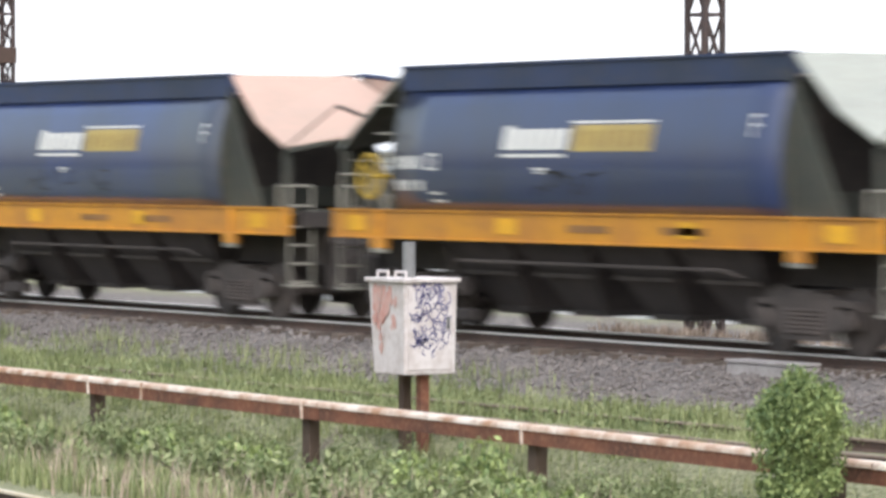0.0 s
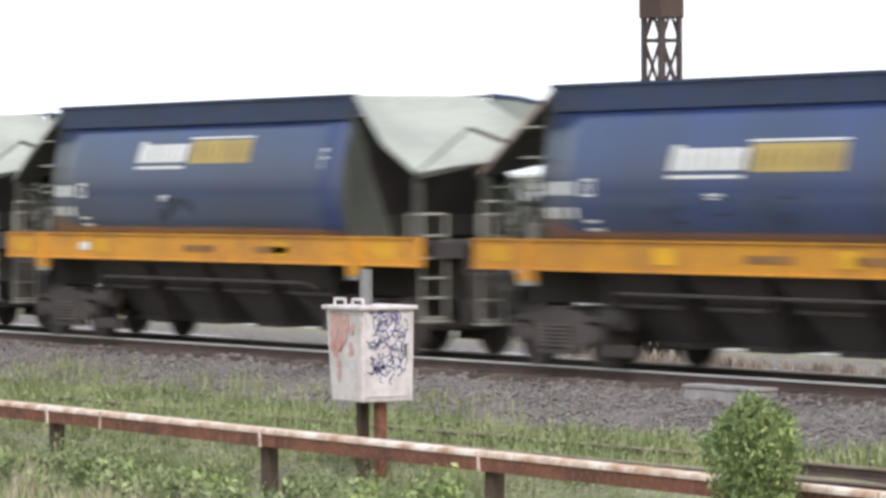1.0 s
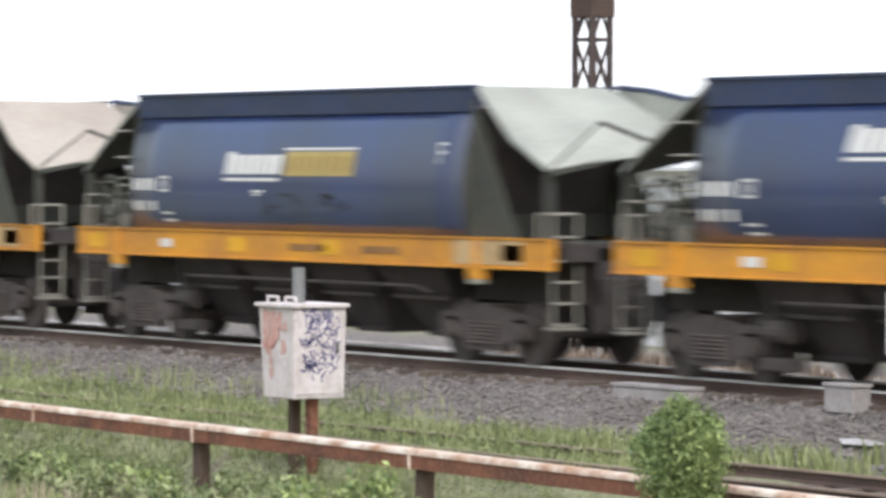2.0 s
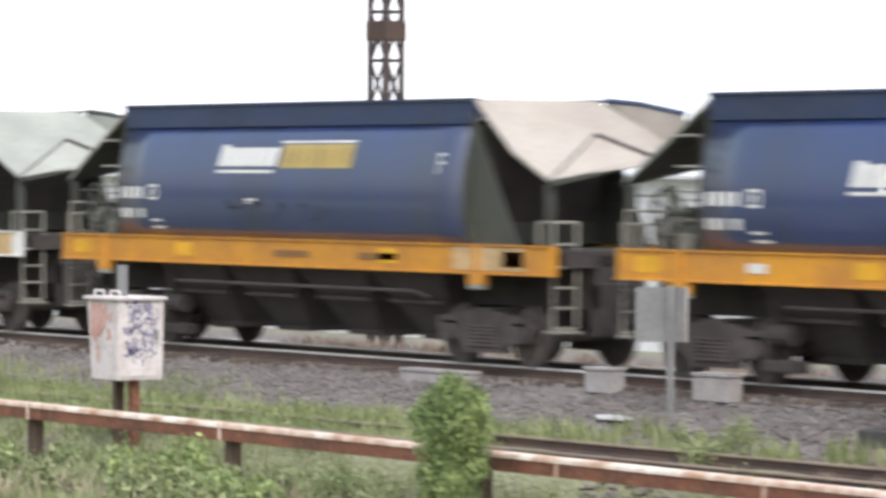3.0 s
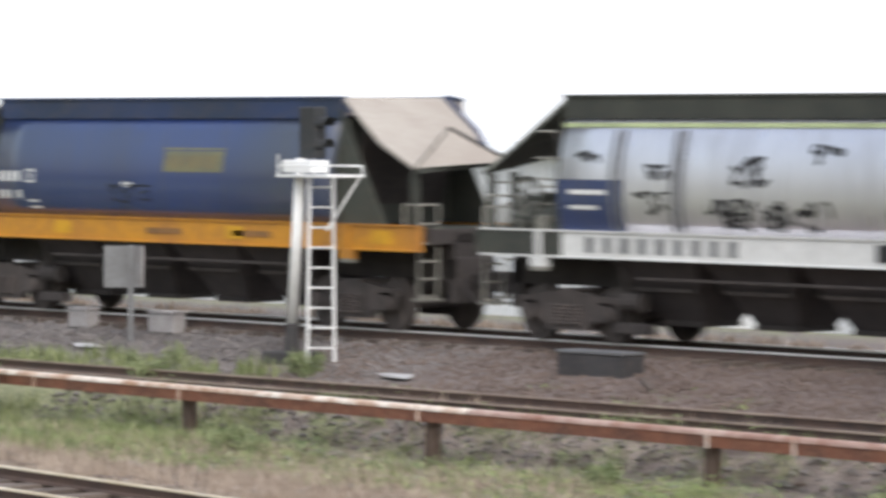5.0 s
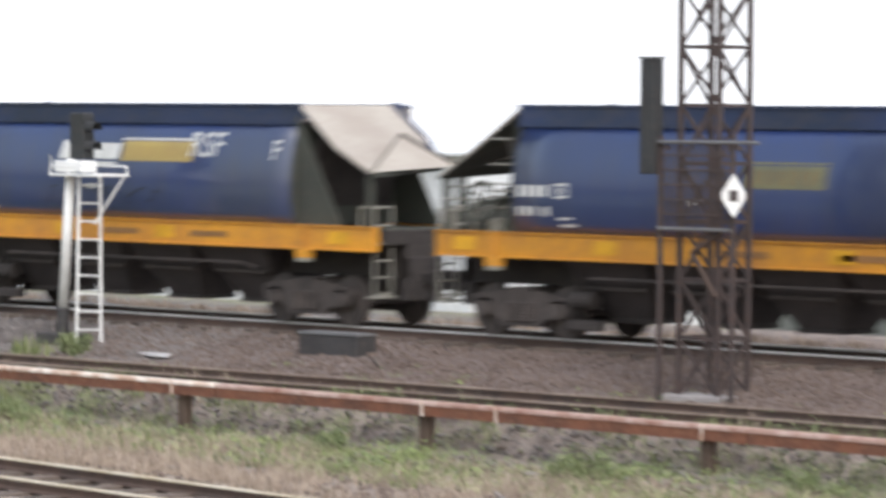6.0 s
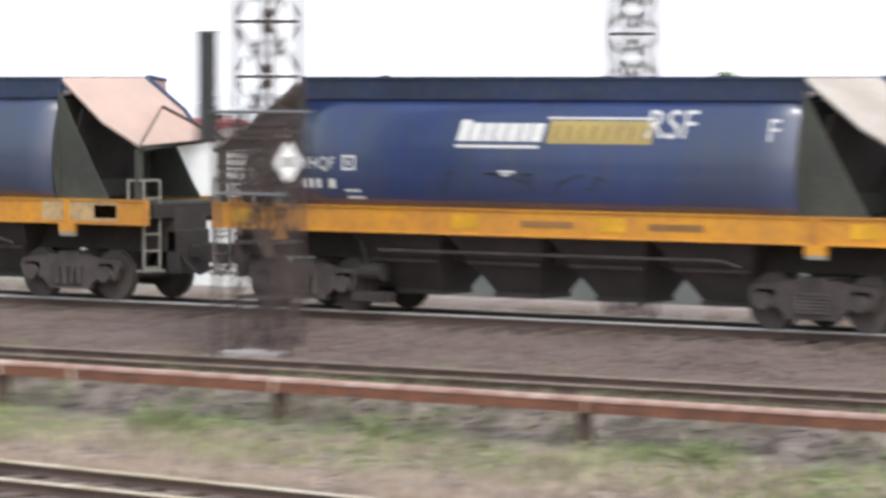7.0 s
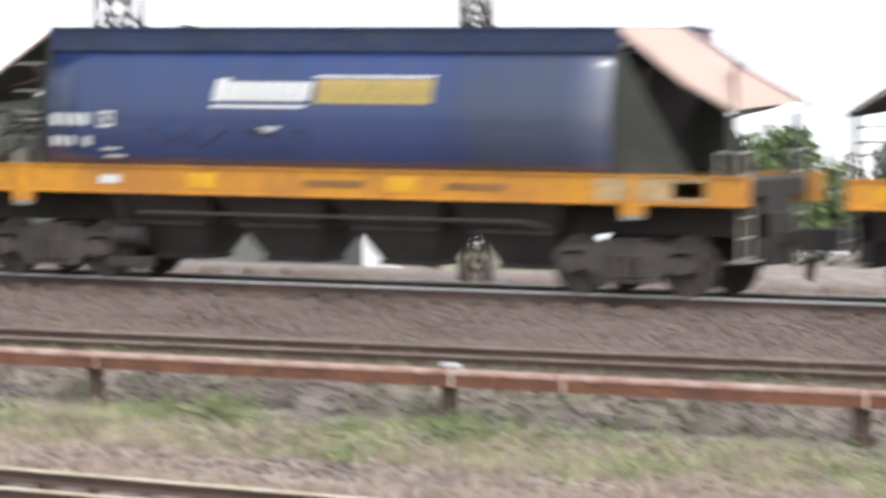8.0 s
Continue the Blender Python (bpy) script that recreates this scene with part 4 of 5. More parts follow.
def front_mast():
    """Overhead mast in front of the train with an anti-climb cage, a square tube and a diamond plate."""
    x, y = -28.15, 34.55
    z = level(x, y)
    mast = lattice(pose(x, y, z, 0, 0, 4), 11.0, 0.80, "dark lattice mast with climbing guard cage in front of the tracks", "front mast", bay=0.95)
    lo, hi, left, right = 2.74, 4.15, -0.61, 0.88
    cage = part("guard_cage", pipe([(left - 0.02, -0.70, hi), (right + 0.55, -0.70, hi)], 0.03, 6), GREYSTEEL, mast, "grey steel climbing guard frame")
    part("cage_bar", pipe([(left - 0.02, -0.70, lo), (right, -0.70, lo)], 0.03, 6), GREYSTEEL, cage)
    bar = part("cage_mesh_bar", block(-0.012, 0.012, -0.010, 0.010, lo, hi), MASTSTEEL, cage)
    bar.matrix_basis = pose(left + 0.07, -0.66, 0)
    for i in range(1, 19):
        again("cage_mesh_bar", bar.data, cage, pose(left + 0.07 + i * 0.076, -0.66, 0))
    for i in range(5):
        part("cage_mesh_bar", block(left, right, -0.685, -0.675, lo + 0.22 + i * 0.24, lo + 0.25 + i * 0.24), MASTSTEEL, cage)
    for ux in (left, right):
        part("cage_upright", block(ux - 0.04, ux + 0.04, -0.68, -0.62, -0.1, hi + 0.1), MASTSTEEL, cage)
        part("cage_bracket", block(ux - 0.03, ux + 0.03, -0.62, -0.40, hi - 0.12, hi - 0.06), MASTSTEEL, cage)
    knee = bmesh.new()
    tube(knee, (0.62, -0.6, 2.70), (0.02, -0.6, 2.35), 0.05, 6)
    tube(knee, (0.02, -0.6, 2.35), (0.50, -0.6, 1.65), 0.05, 6)
    part("knee_brace", knee, RAILSIDE, mast, "rusty bent brace")
    dm = bmesh.new()
    prism(dm, [(0, -0.36), (0.19, -0.05), (0.19, 0.05), (0, 0.36), (-0.19, 0.05), (-0.19, -0.05)], -0.02, 0.02)
    d = part("diamond_plate", dm, WHITEPAINT, mast, "white diamond number plate with dark bars")
    d.matrix_basis = pose(1.0, -0.78, 3.30, 0, 0, 30)
    part("diamond_bar", block(-0.07, 0.07, -0.026, -0.022, -0.09, 0.09), MASTSTEEL, d)
    sq = part("square_tube", block(-0.15, 0.15, -0.13, 0.13, 3.62, 5.50, 0.03), BLACKPAINT, mast, "dark square steel tube")
    sq.matrix_basis = pose(left - 0.19, -0.66, 0)
    part("cap", block(-0.17, 0.17, -0.15, 0.15, 5.50, 5.54), GREYSTEEL, sq)


front_mast()


def signal():
    x, y = -45.28, 35.2
    z = level(x, y)
    sg = thing("railway_signal", pose(x, y, z), "white railway signal mast with ladder, platform and black signal head", "railway signal")
    mast = part("mast", tube(bmesh.new(), (-0.32, -0.2, 0.66), (-0.08, -0.2, 3.55), 0.105, 16, 0.095), WHITEPAINT, sg)
    smooth(mast)
    part("mast_foot", tube(bmesh.new(), (-0.34, -0.2, -0.1), (-0.32, -0.2, 0.66), 0.12, 14), DARKBOX, sg)
    part("plinth", block(-0.8, 0.0, -0.5, 0.2, -0.2, 0.16, 0.03), DARKBOX, sg)
    hd = part("signal_head", block(-0.19, 0.23, -0.16, 0.12, 3.55, 4.45, 0.03), BLACKPAINT, sg, "black signal head with hoods")
    for zz in (3.78, 4.16):
        part("lens", tube(bmesh.new(), (0.24, -0.04, zz), (0.26, -0.04, zz), 0.09, 14), LEDGLASS, hd)
        hood = bmesh.new()
        for i in range(9):
            a, b = math.pi * (-0.1 + 1.2 * i / 9), math.pi * (-0.1 + 1.2 * (i + 1) / 9)
            p = [(0.24, -0.04 + 0.12 * math.cos(a), zz + 0.12 * math.sin(a)), (0.24, -0.04 + 0.12 * math.cos(b), zz + 0.12 * math.sin(b))]
            q = [(0.52, v[1], v[2]) for v in p]
            put(hood, [p[0], p[1], q[1], q[0]], [(0, 1, 2, 3)])
        part("hood", hood, BLACKPAINT, hd)
    pf = part("platform", block(-0.48, 0.95, -0.45, 0.4, 3.22, 3.27, 0.01), WHITEPAINT, sg, "white steel service platform")
    for yy in (-0.42, 0.38):
        part("platform_rail", pipe([(-0.45, yy, 3.25), (-0.45, yy, 3.62), (-0.45, yy, 3.42), (0.9, yy, 3.42), (0.9, yy, 3.25)], 0.018, 6), WHITEPAINT, pf)
    part("mast_bracket", block(-0.5, 0.34, -0.3, 0.1, 3.30, 3.52, 0.03), WHITEPAINT, sg)
    lad = part("ladder", pipe([(0.22, -0.3, 0.0), (0.28, -0.3, 3.25)], 0.03, 8), WHITEPAINT, sg, "white service ladder")
    part("ladder_stile", pipe([(0.66, -0.05, 0.0), (0.62, -0.05, 3.25)], 0.03, 8), WHITEPAINT, lad)
    for i in range(9):
        part("rung", pipe([(0.22, -0.3, 0.25 + 0.35 * i), (0.66, -0.05, 0.25 + 0.35 * i)], 0.016, 6), WHITEPAINT, lad)
    part("platform_stay", pipe([(0.92, -0.3, 3.22), (0.66, -0.08, 2.1)], 0.022, 6), WHITEPAINT, lad)
    part("platform_stay", pipe([(0.92, 0.3, 3.22), (0.68, -0.25, 2.3)], 0.018, 6), WHITEPAINT, lad)


signal()


def cabinet():
    x, y = -56.34, 29.62
    z = level(x, y)
    w, d = 0.86, 0.74
    cb = thing("signal_cabinet", pose(x, y, 0.0), "dirty white steel lineside cabinet covered in graffiti, on rusty legs", "cabinet")
    z0, z1 = -0.02, 1.13
    sh = bmesh.new()
    lo = [(-w + 0.05, 0.03, z0), (0, 0, z0), (0, d, z0), (-w + 0.05, d, z0)]
    up = [(-w - 0.04, 0.0, z1), (0, 0, z1), (0, d + 0.03, z1), (-w - 0.04, d + 0.03, z1)]
    put(sh, lo + up, QUADS)
    bmesh.ops.bevel(sh, geom=sh.edges[:], offset=0.012, segments=2, affect="EDGES")
    part("shell", sh, BOXPAINT, cb)
    part("roof", block(-w - 0.08, 0.05, -0.05, d + 0.06, z1, z1 + 0.055, 0.018), BOXPAINT, cb)
    part("door", block(0.002, 0.014, 0.05, d - 0.05, z0 + 0.06, z1 - 0.05, 0.004), BOXPAINT, cb, "white door with blue-black scribbles")
    part("door_handle", block(0.014, 0.04, d - 0.14, d - 0.10, 0.55, 0.70, 0.008), GREYSTEEL, cb)
    for zz in (0.3, 1.0):
        part("hinge", tube(bmesh.new(), (0.014, 0.055, zz), (0.014, 0.055, zz + 0.1), 0.014, 8), BOXPAINT, cb)
    rnd = random.Random(8)
    ink = bmesh.new()
    for _ in range(120):
        yy, zz, a = rnd.uniform(0.10, d - 0.12), rnd.uniform(0.3, 1.12), rnd.uniform(0, 6.3)
        for _ in range(3):
            l = rnd.uniform(0.02, 0.07)
            y2, z2 = min(max(yy + l * math.cos(a), 0.06), d - 0.07), min(max(zz + l * math.sin(a), 0.15), 1.15)
            o = Vector((0, -math.sin(a), math.cos(a))) * 0.006
            p, q = Vector((0.019, yy, zz)), Vector((0.019, y2, z2))
            put(ink, [p + o, q + o, q - o, p - o], [(0, 1, 2, 3)])
            yy, zz = y2, z2
            a += rnd.uniform(-2, 2)
    tagged(part("scribble", ink, INK, cb, "dense blue-black scribbles"), kind="stuff")
    sp = bmesh.new()
    for i in range(90):
        cx, cz, r = -0.74 + abs(rnd.gauss(0, 0.22)), 0.86 + rnd.gauss(0, 0.2), rnd.uniform(0.02, 0.075)
        cx, cz = min(cx, -0.12), min(max(cz, 0.3), 1.02)
        vs = [sp.verts.new((cx + r * math.cos(k * 0.785) * rnd.uniform(0.6, 1.2), -0.014 + 0.0004 * i, cz + 1.5 * r * math.sin(k * 0.785) * rnd.uniform(0.6, 1.2))) for k in range(8)]
        sp.faces.new(vs)
    tagged(part("pink_spray", sp, PINKSPRAY, cb, "pink-red spray blotches"), kind="stuff")
    for xx in (-0.62, -0.18):
        part("leg", block(xx - 0.06, xx + 0.06, d / 2 - 0.06, d / 2 + 0.06, z - 0.1, z0), RUST if xx > -0.4 else OLDWOOD, cb)
    part("vent_pipe", tube(bmesh.new(), (-0.52, d / 2, z1 + 0.05), (-0.52, d / 2, z1 + 0.50), 0.085, 14), GREYSTEEL, cb, "grey vent pipe")
    for xx in (-0.75, -0.3):
        part("lifting_lug", pipe([(xx - 0.09, 0.1, z1 + 0.05), (xx - 0.09, 0.1, z1 + 0.13), (xx + 0.17, 0.1, z1 + 0.13), (xx + 0.17, 0.1, z1 + 0.05)], 0.02, 6), BOXPAINT, cb)


cabinet()


def sign_board():
    x, y = -51.3, 35.72
    z = level(x, y)
    sg = thing("track_sign", pose(x, y, z, 0, 0, 50), "plain grey sign board seen from behind on a steel post", "sign")
    part("board", block(-0.5, 0.25, 0.035, 0.05, 1.0, 1.78, 0.004), GREYSTEEL, sg)
    part("board_edge", block(0.21, 0.25, -0.01, 0.034, 1.0, 1.78), CONCRETE, sg)
    part("post", block(-0.05, 0.06, -0.05, 0.034, -0.2, 1.8, 0.008), GREYSTEEL, sg)


sign_board()


def trough(name, x, y, l, w, h, mat, label, rz=0, z=None):
    zz = level(x, y) if z is None else z
    ob = thing(name, pose(x, y, zz, 0, 0, rz), label, "concrete block")
    part("block", block(-l / 2, l / 2, -w / 2, w / 2, -0.06, h, 0.025), mat, ob)
    part("lid", block(-l / 2 - 0.02, l / 2 + 0.02, -w / 2 - 0.02, w / 2 + 0.02, h + 0.004, h + 0.05, 0.012), CONCRETE if mat is CONCRETE else GREYSTEEL, ob)
    return ob


trough("cable_pit", -53.85, 36.5, 0.62, 0.3, 0.28, CONCRETE, "pale concrete cable pit block beside the rail", z=-0.2)
trough("cable_pit", -51.2, 36.5, 0.80, 0.3, 0.30, CONCRETE, "pale concrete cable pit block beside the rail", z=-0.2)
trough("cable_trough", -58.05, 36.45, 1.7, 0.35, 0.17, CONCRETE, "long weathered concrete trough beside the rail", z=-0.3)
trough("point_box", -38.3, 35.55, 1.55, 0.5, 0.36, DARKBOX, "dark cable junction box with pale lid in the ballast")

# ---------------------------------------------------------------- loose stones, grass and weeds


def stones(name, count, x0, x1, y0, y1, size, mat, label, seed):
    rnd = random.Random(seed)
    verts, faces = [], []
    base = [(1, 0, 0), (-1, 0, 0), (0, 1, 0), (0, -1, 0), (0, 0, 1), (0, 0, -1)]
    tri = [(0, 2, 4), (2, 1, 4), (1, 3, 4), (3, 0, 4), (2, 0, 5), (1, 2, 5), (3, 1, 5), (0, 3, 5)]
    for _ in range(count):
        x, y = rnd.uniform(x0, x1), rnd.uniform(y0, y1)
        s = size * rnd.uniform(0.5, 1.5)
        turn = Euler((rnd.uniform(0, 3), rnd.uniform(0, 3), rnd.uniform(0, 3))).to_matrix()
        k = len(verts)
        for b in base:
            v = turn @ (Vector(b) * s * rnd.uniform(0.6, 1.2))
            verts.append((x + v.x, y + v.y, level(x, y) + noise.noise((x * 0.35, y * 0.35, 0)) * 0.07 + s * 0.3 + v.z * 0.7))
        faces += [tuple(k + i for i in f) for f in tri]
    me = bpy.data.meshes.new(name)
    me.from_pydata(verts, [], faces)
    me.materials.append(mat)
    tagged(new(name, me), label, "ballast", kind="stuff")


def blades(name, spots, mat, label, seed, h0=0.12, h1=0.4, per=18, spread=0.16, wide=0.011):
    """Tufts of thin bent blades."""
    rnd = random.Random(seed)
    verts, faces = [], []
    for x, y, s in spots:
        z = level(x, y) + noise.noise((x * 0.35, y * 0.35, 0)) * 0.07 - 0.02
        for _ in range(per):
            a, r = rnd.uniform(0, 6.283), rnd.uniform(0, spread) * s
            h, lean = rnd.uniform(h0, h1) * s, rnd.uniform(0.05, 0.5)
            b = rnd.uniform(0, 6.283)
            w = wide * rnd.uniform(0.6, 1.4) * (0.6 + 0.4 * s)
            px, py = x + r * math.cos(a), y + r * math.sin(a)
            dx, dy = math.cos(b), math.sin(b)
            ox, oy = -dy * w, dx * w
            k = len(verts)
            verts += [(px - ox, py - oy, z), (px + ox, py + oy, z), (px + dx * lean * h * 0.35 + ox * 0.8, py + dy * lean * h * 0.35 + oy * 0.8, z + h * 0.6),
                      (px + dx * lean * h * 0.35 - ox * 0.8, py + dy * lean * h * 0.35 - oy * 0.8, z + h * 0.6), (px + dx * lean * h, py + dy * lean * h, z + h)]
            faces += [(k, k + 1, k + 2, k + 3), (k + 3, k + 2, k + 4)]
    me = bpy.data.meshes.new(name)
    me.from_pydata(verts, [], faces)
    me.materials.append(mat)
    tagged(new(name, me), label, "grass", kind="stuff")


def leaf_mat(name, spots, mat, label, seed, per=34, reach=0.3, tall=0.14, size=0.028):
    """Low creeping weeds: small leaves heaped in flat, ragged patches."""
    rnd = random.Random(seed)
    verts, faces = [], []
    for x, y, s in spots:
        z = level(x, y) + noise.noise((x * 0.35, y * 0.35, 0)) * 0.07
        for _ in range(int(per * s)):
            px, py = x + rnd.gauss(0, reach * 0.6) * s, y + rnd.gauss(0, reach * 0.6) * s
            pz = z + abs(rnd.gauss(0, tall * 0.55)) * s
            t = Euler((rnd.uniform(-1, 1), rnd.uniform(-1, 1), rnd.uniform(0, 6.3))).to_matrix()
            q = size * rnd.uniform(0.5, 1.5)
            k = len(verts)
            for c in ((-q, 0, 0), (0, -q * 0.5, 0.15 * q), (q, 0, 0), (0, q * 0.5, 0.15 * q)):
                v = t @ Vector(c)
                verts.append((px + v.x, py + v.y, pz + v.z))
            faces.append((k, k + 1, k + 2, k + 3))
    me = bpy.data.meshes.new(name)
    me.from_pydata(verts, [], faces)
    me.materials.append(mat)
    tagged(new(name, me), label, "weeds", kind="stuff")


def leaf_cloud(clusters, count, size, seed, flat=0.5, inner=0.45, outer=1.2):
    """Many small leaves round cluster centres (x, y, z, radius)."""
    rnd = random.Random(seed)
    verts, faces = [], []
    total = sum(c[3] ** 2 for c in clusters)
    for cx, cy, cz, r in clusters:
        for _ in range(int(count * r * r / total)):
            d = Vector((rnd.gauss(0, 1), rnd.gauss(0, 1), rnd.gauss(0, 1))).normalized() * r * rnd.uniform(inner, outer)
            p = Vector((cx, cy, cz)) + Vector((d.x, d.y, d.z))
            t = Euler((rnd.uniform(-1, 1) * 1.4, rnd.uniform(-1, 1) * 1.4, rnd.uniform(0, 6.3))).to_matrix()
            s = size * rnd.uniform(0.6, 1.4)
            k = len(verts)
            for q in ((-s, 0, 0), (0, -s * flat, 0.15 * s), (s, 0, 0), (0, s * flat, 0.15 * s)):
                verts.append(tuple(p + t @ Vector(q)))
            faces.append((k, k + 1, k + 2, k + 3))
    me = bpy.data.meshes.new("leaves")
    me.from_pydata(verts, [], faces)
    return me


def shrub(name, x, y, clusters, count, size, mat, label, seed, category="shrub", group="", inner=0.45, outer=1.2):
    z = level(x, y)
    sh = thing(name, pose(x, y, z), label, category, group)
    st = bmesh.new()
    rnd = random.Random(seed)
    for cx, cy, cz, r in clusters:
        mid = (cx * 0.35 + rnd.uniform(-0.05, 0.05), cy * 0.35, cz * 0.5)
        tube(st, (0, 0, -0.1), mid, 0.03, 6, 0.02)
        tube(st, mid, (cx, cy, cz), 0.02, 6, 0.008)
    tagged(part("stem", st, BARK, sh), kind="stuff")
    me = leaf_cloud(clusters, count, size, seed, 0.5, inner, outer)
    me.materials.append(mat)
    again("foliage", me, sh, Matrix())
    return sh


rnd = random.Random(12)
path = bmesh.new()
prism(path, [(43.2, -0.7), (44.2, -0.7), (44.2, -0.38), (43.2, -0.36)], -125, 20, axis="x")
solid("path", path, CONCRETE, Matrix(), "pale concrete walkway beyond the running line", "path", kind="structure")
stones("ballast_stones", 15000, -100, -42, 33.7, 37.0, 0.045, STONE, "loose grey ballast stones along the running line", 1)
stones("brown_ballast_stones", 15000, -46, 2, 33.5, 37.0, 0.04, BROWNSTONE, "loose rust-brown ballast stones along the running line", 2)
stones("verge_stones", 9000, -44, 2, 20.8, 29.8, 0.055, BROWNSTONE, "scattered stones in the dry verge", 3)


def spots(n, x0, x1, y0, y1, clump, seed, lo=0.7, hi=1.3):
    r = random.Random(seed)
    out = []
    while len(out) < n:
        x, y = r.uniform(x0, x1), r.uniform(y0, y1)
        if noise.noise((x * clump, y * clump, 7)) > r.uniform(-0.5, 0.25):
            out.append((x, y, r.uniform(lo, hi)))
    return out


blades("verge_grass", spots(6500, -84, -40, 21.8, 30.0, 0.3, 1), GRASS, "thick green verge grass below the barrier", 21, 0.06, 0.30, per=20, spread=0.3, wide=0.007)
blades("siding_grass", spots(5200, -95, -51, 30.1, 34.0, 0.35, 2, 0.4, 1.3), GRASS, "grass and weeds growing through the siding", 22, 0.05, 0.29, per=16, spread=0.3, wide=0.007)
blades("ballast_weeds", spots(600, -95, -60, 33.6, 35.4, 0.5, 3, 0.4, 1.3), GRASS, "thin weeds in the ballast shoulder", 23, 0.08, 0.36, per=9, spread=0.3, wide=0.006)
blades("dry_verge_grass", spots(800, -82, -42, 21.2, 28.4, 0.4, 4), DRYGRASS, "dry straw grass in the verge", 24, 0.12, 0.5, per=12, spread=0.35, wide=0.006)
blades("sparse_grass", spots(850, -42, 0, 25.0, 29.4, 0.8, 5, 0.5, 1.4), GRASS, "patchy green grass on the bare verge", 25, 0.06, 0.22, spread=0.3, wide=0.007)
blades("sparse_dry_grass", spots(2900, -44, 0, 20.9, 28.8, 0.4, 6), DRYGRASS, "patchy dry grass on the bare verge", 26, 0.06, 0.28, spread=0.35, wide=0.006)
leaf_mat("verge_weeds", spots(1100, -84, -42, 22.2, 30.0, 0.45, 14, 0.5, 1.6), WEED, "low leafy weeds among the verge grass", 41)
leaf_mat("siding_weeds", spots(1300, -95, -51, 30.1, 34.2, 0.5, 15, 0.4, 1.5), WEED, "low leafy weeds between the siding rails", 42)
leaf_mat("bright_weeds", spots(820, -42, 0, 25.4, 29.4, 0.7, 16, 0.4, 1.8), SHRUB, "yellow-green creeping weeds on the bare verge", 43)
leaf_mat("ballast_creepers", spots(40, -47, -14, 33.0, 34.4, 0.9, 17, 0.3, 1.1), SHRUB, "small yellow-green weeds beside the siding", 44)
leaf_mat("bank_weeds", spots(300, -44, 0, 29.5, 30.8, 0.7, 18, 0.4, 1.5), WEED, "green weeds on the stony bank behind the barrier", 45, tall=0.2)
blades("bank_grass", spots(900, -44, 0, 29.4, 30.8, 0.6, 19, 0.5, 1.3), GRASS, "thin grass on the stony bank behind the barrier", 29, 0.06, 0.26, per=12, spread=0.3, wide=0.006)
blades("bank_dry_grass", spots(600, -44, 0, 29.4, 33.4, 0.6, 20, 0.5, 1.2), DRYGRASS, "dry straw on the stony bank and siding", 30, 0.05, 0.24, per=10, spread=0.3, wide=0.006)
stones("bank_stones", 6000, -46, 2, 29.1, 31.0, 0.055, STONE, "grey stones spilled down the siding bank", 7)
stones("rubble", 420, -46, 2, 22.8, 29.6, 0.09, STONE, "pale broken rubble in the bare verge", 6)
blades("path_grass", spots(900, -70, 2, 41.2, 43.0, 0.4, 9), DRYGRASS, "yellowed grass along the walkway beyond the line", 28, 0.06, 0.22)
blades("signal_grass", spots(60, -52, -44, 32.9, 34.4, 0.5, 8), GRASS, "grass clumps round the signal foot", 27, 0.12, 0.4)

bx, by = -46.7, 28.65
shrub("bright_shrub", bx, by, [(0, 0, 0.30, 0.34), (-0.32, 0.1, 0.42, 0.24), (0.36, -0.1, 0.5, 0.24), (0.05, 0, 0.82, 0.34), (0.34, 0.1, 0.88, 0.2), (-0.02, 0, 1.22, 0.40), (-0.40, 0.1, 1.22, 0.24), (0.42, 0, 1.26, 0.26), (-0.56, 0, 1.34, 0.13), (0.60, 0, 1.44, 0.14), (-0.24, 0.1, 1.50, 0.22), (0.22, 0, 1.56, 0.24), (0.44, 0.1, 1.56, 0.13), (0.02, 0, 1.74, 0.13), (-0.4, 0, 1.52, 0.1), (0.64, 0, 0.72, 0.11), (-0.5, 0, 0.62, 0.11)],
      21000, 0.027, SHRUB, "rounded yellow-green young shrub in front of the barrier", 31, inner=0.3, outer=1.32)
WEEDS = "leafy weeds of the verge"
for i, (wx, wy, s) in enumerate(((-55.1, 28.3, 0.85), (-57.9, 27.6, 1.05), (-52.9, 27.3, 0.8), (-50.4, 28.3, 0.7), (-61.1, 28.0, 0.9), (-47.6, 28.0, 0.9), (-47.0, 32.9, 0.7), (-44.2, 34.0, 0.6), (-38.4, 28.2, 0.7), (-30.2, 28.0, 0.6), (-24.8, 27.7, 0.7), (-20.8, 28.2, 0.7), (-14.75, 28.2, 0.7), (-11.2, 28.3, 0.6))):
    r = random.Random(60 + i)
    cl = [(r.gauss(0, 0.45) * s, r.gauss(0, 0.3) * s, r.uniform(0.05, 0.55) * s, r.uniform(0.14, 0.4) * s) for _ in range(9)]
    shrub("weed_clump", wx, wy, cl, int(2600 * s), 0.026, WEED, "loose leafy green weed clump beside the barrier", 80 + i, "weed", WEEDS, 0.2, 1.12)

r = random.Random(77)
for i in range(34):
    wx, wy, s = r.uniform(-76, -47), r.uniform(24.6, 28.6), r.uniform(0.6, 1.15)
    cl = [(r.gauss(0, 0.5) * s, r.gauss(0, 0.3) * s, r.uniform(0.05, 0.5) * s, r.uniform(0.14, 0.34) * s) for _ in range(8)]
    shrub("weed_clump", wx, wy, cl, int(900 * s), 0.05, WEED if i % 3 else SHRUB, "broad-leaved green weed clump in the verge grass", 140 + i, "weed", WEEDS, 0.2, 1.2)

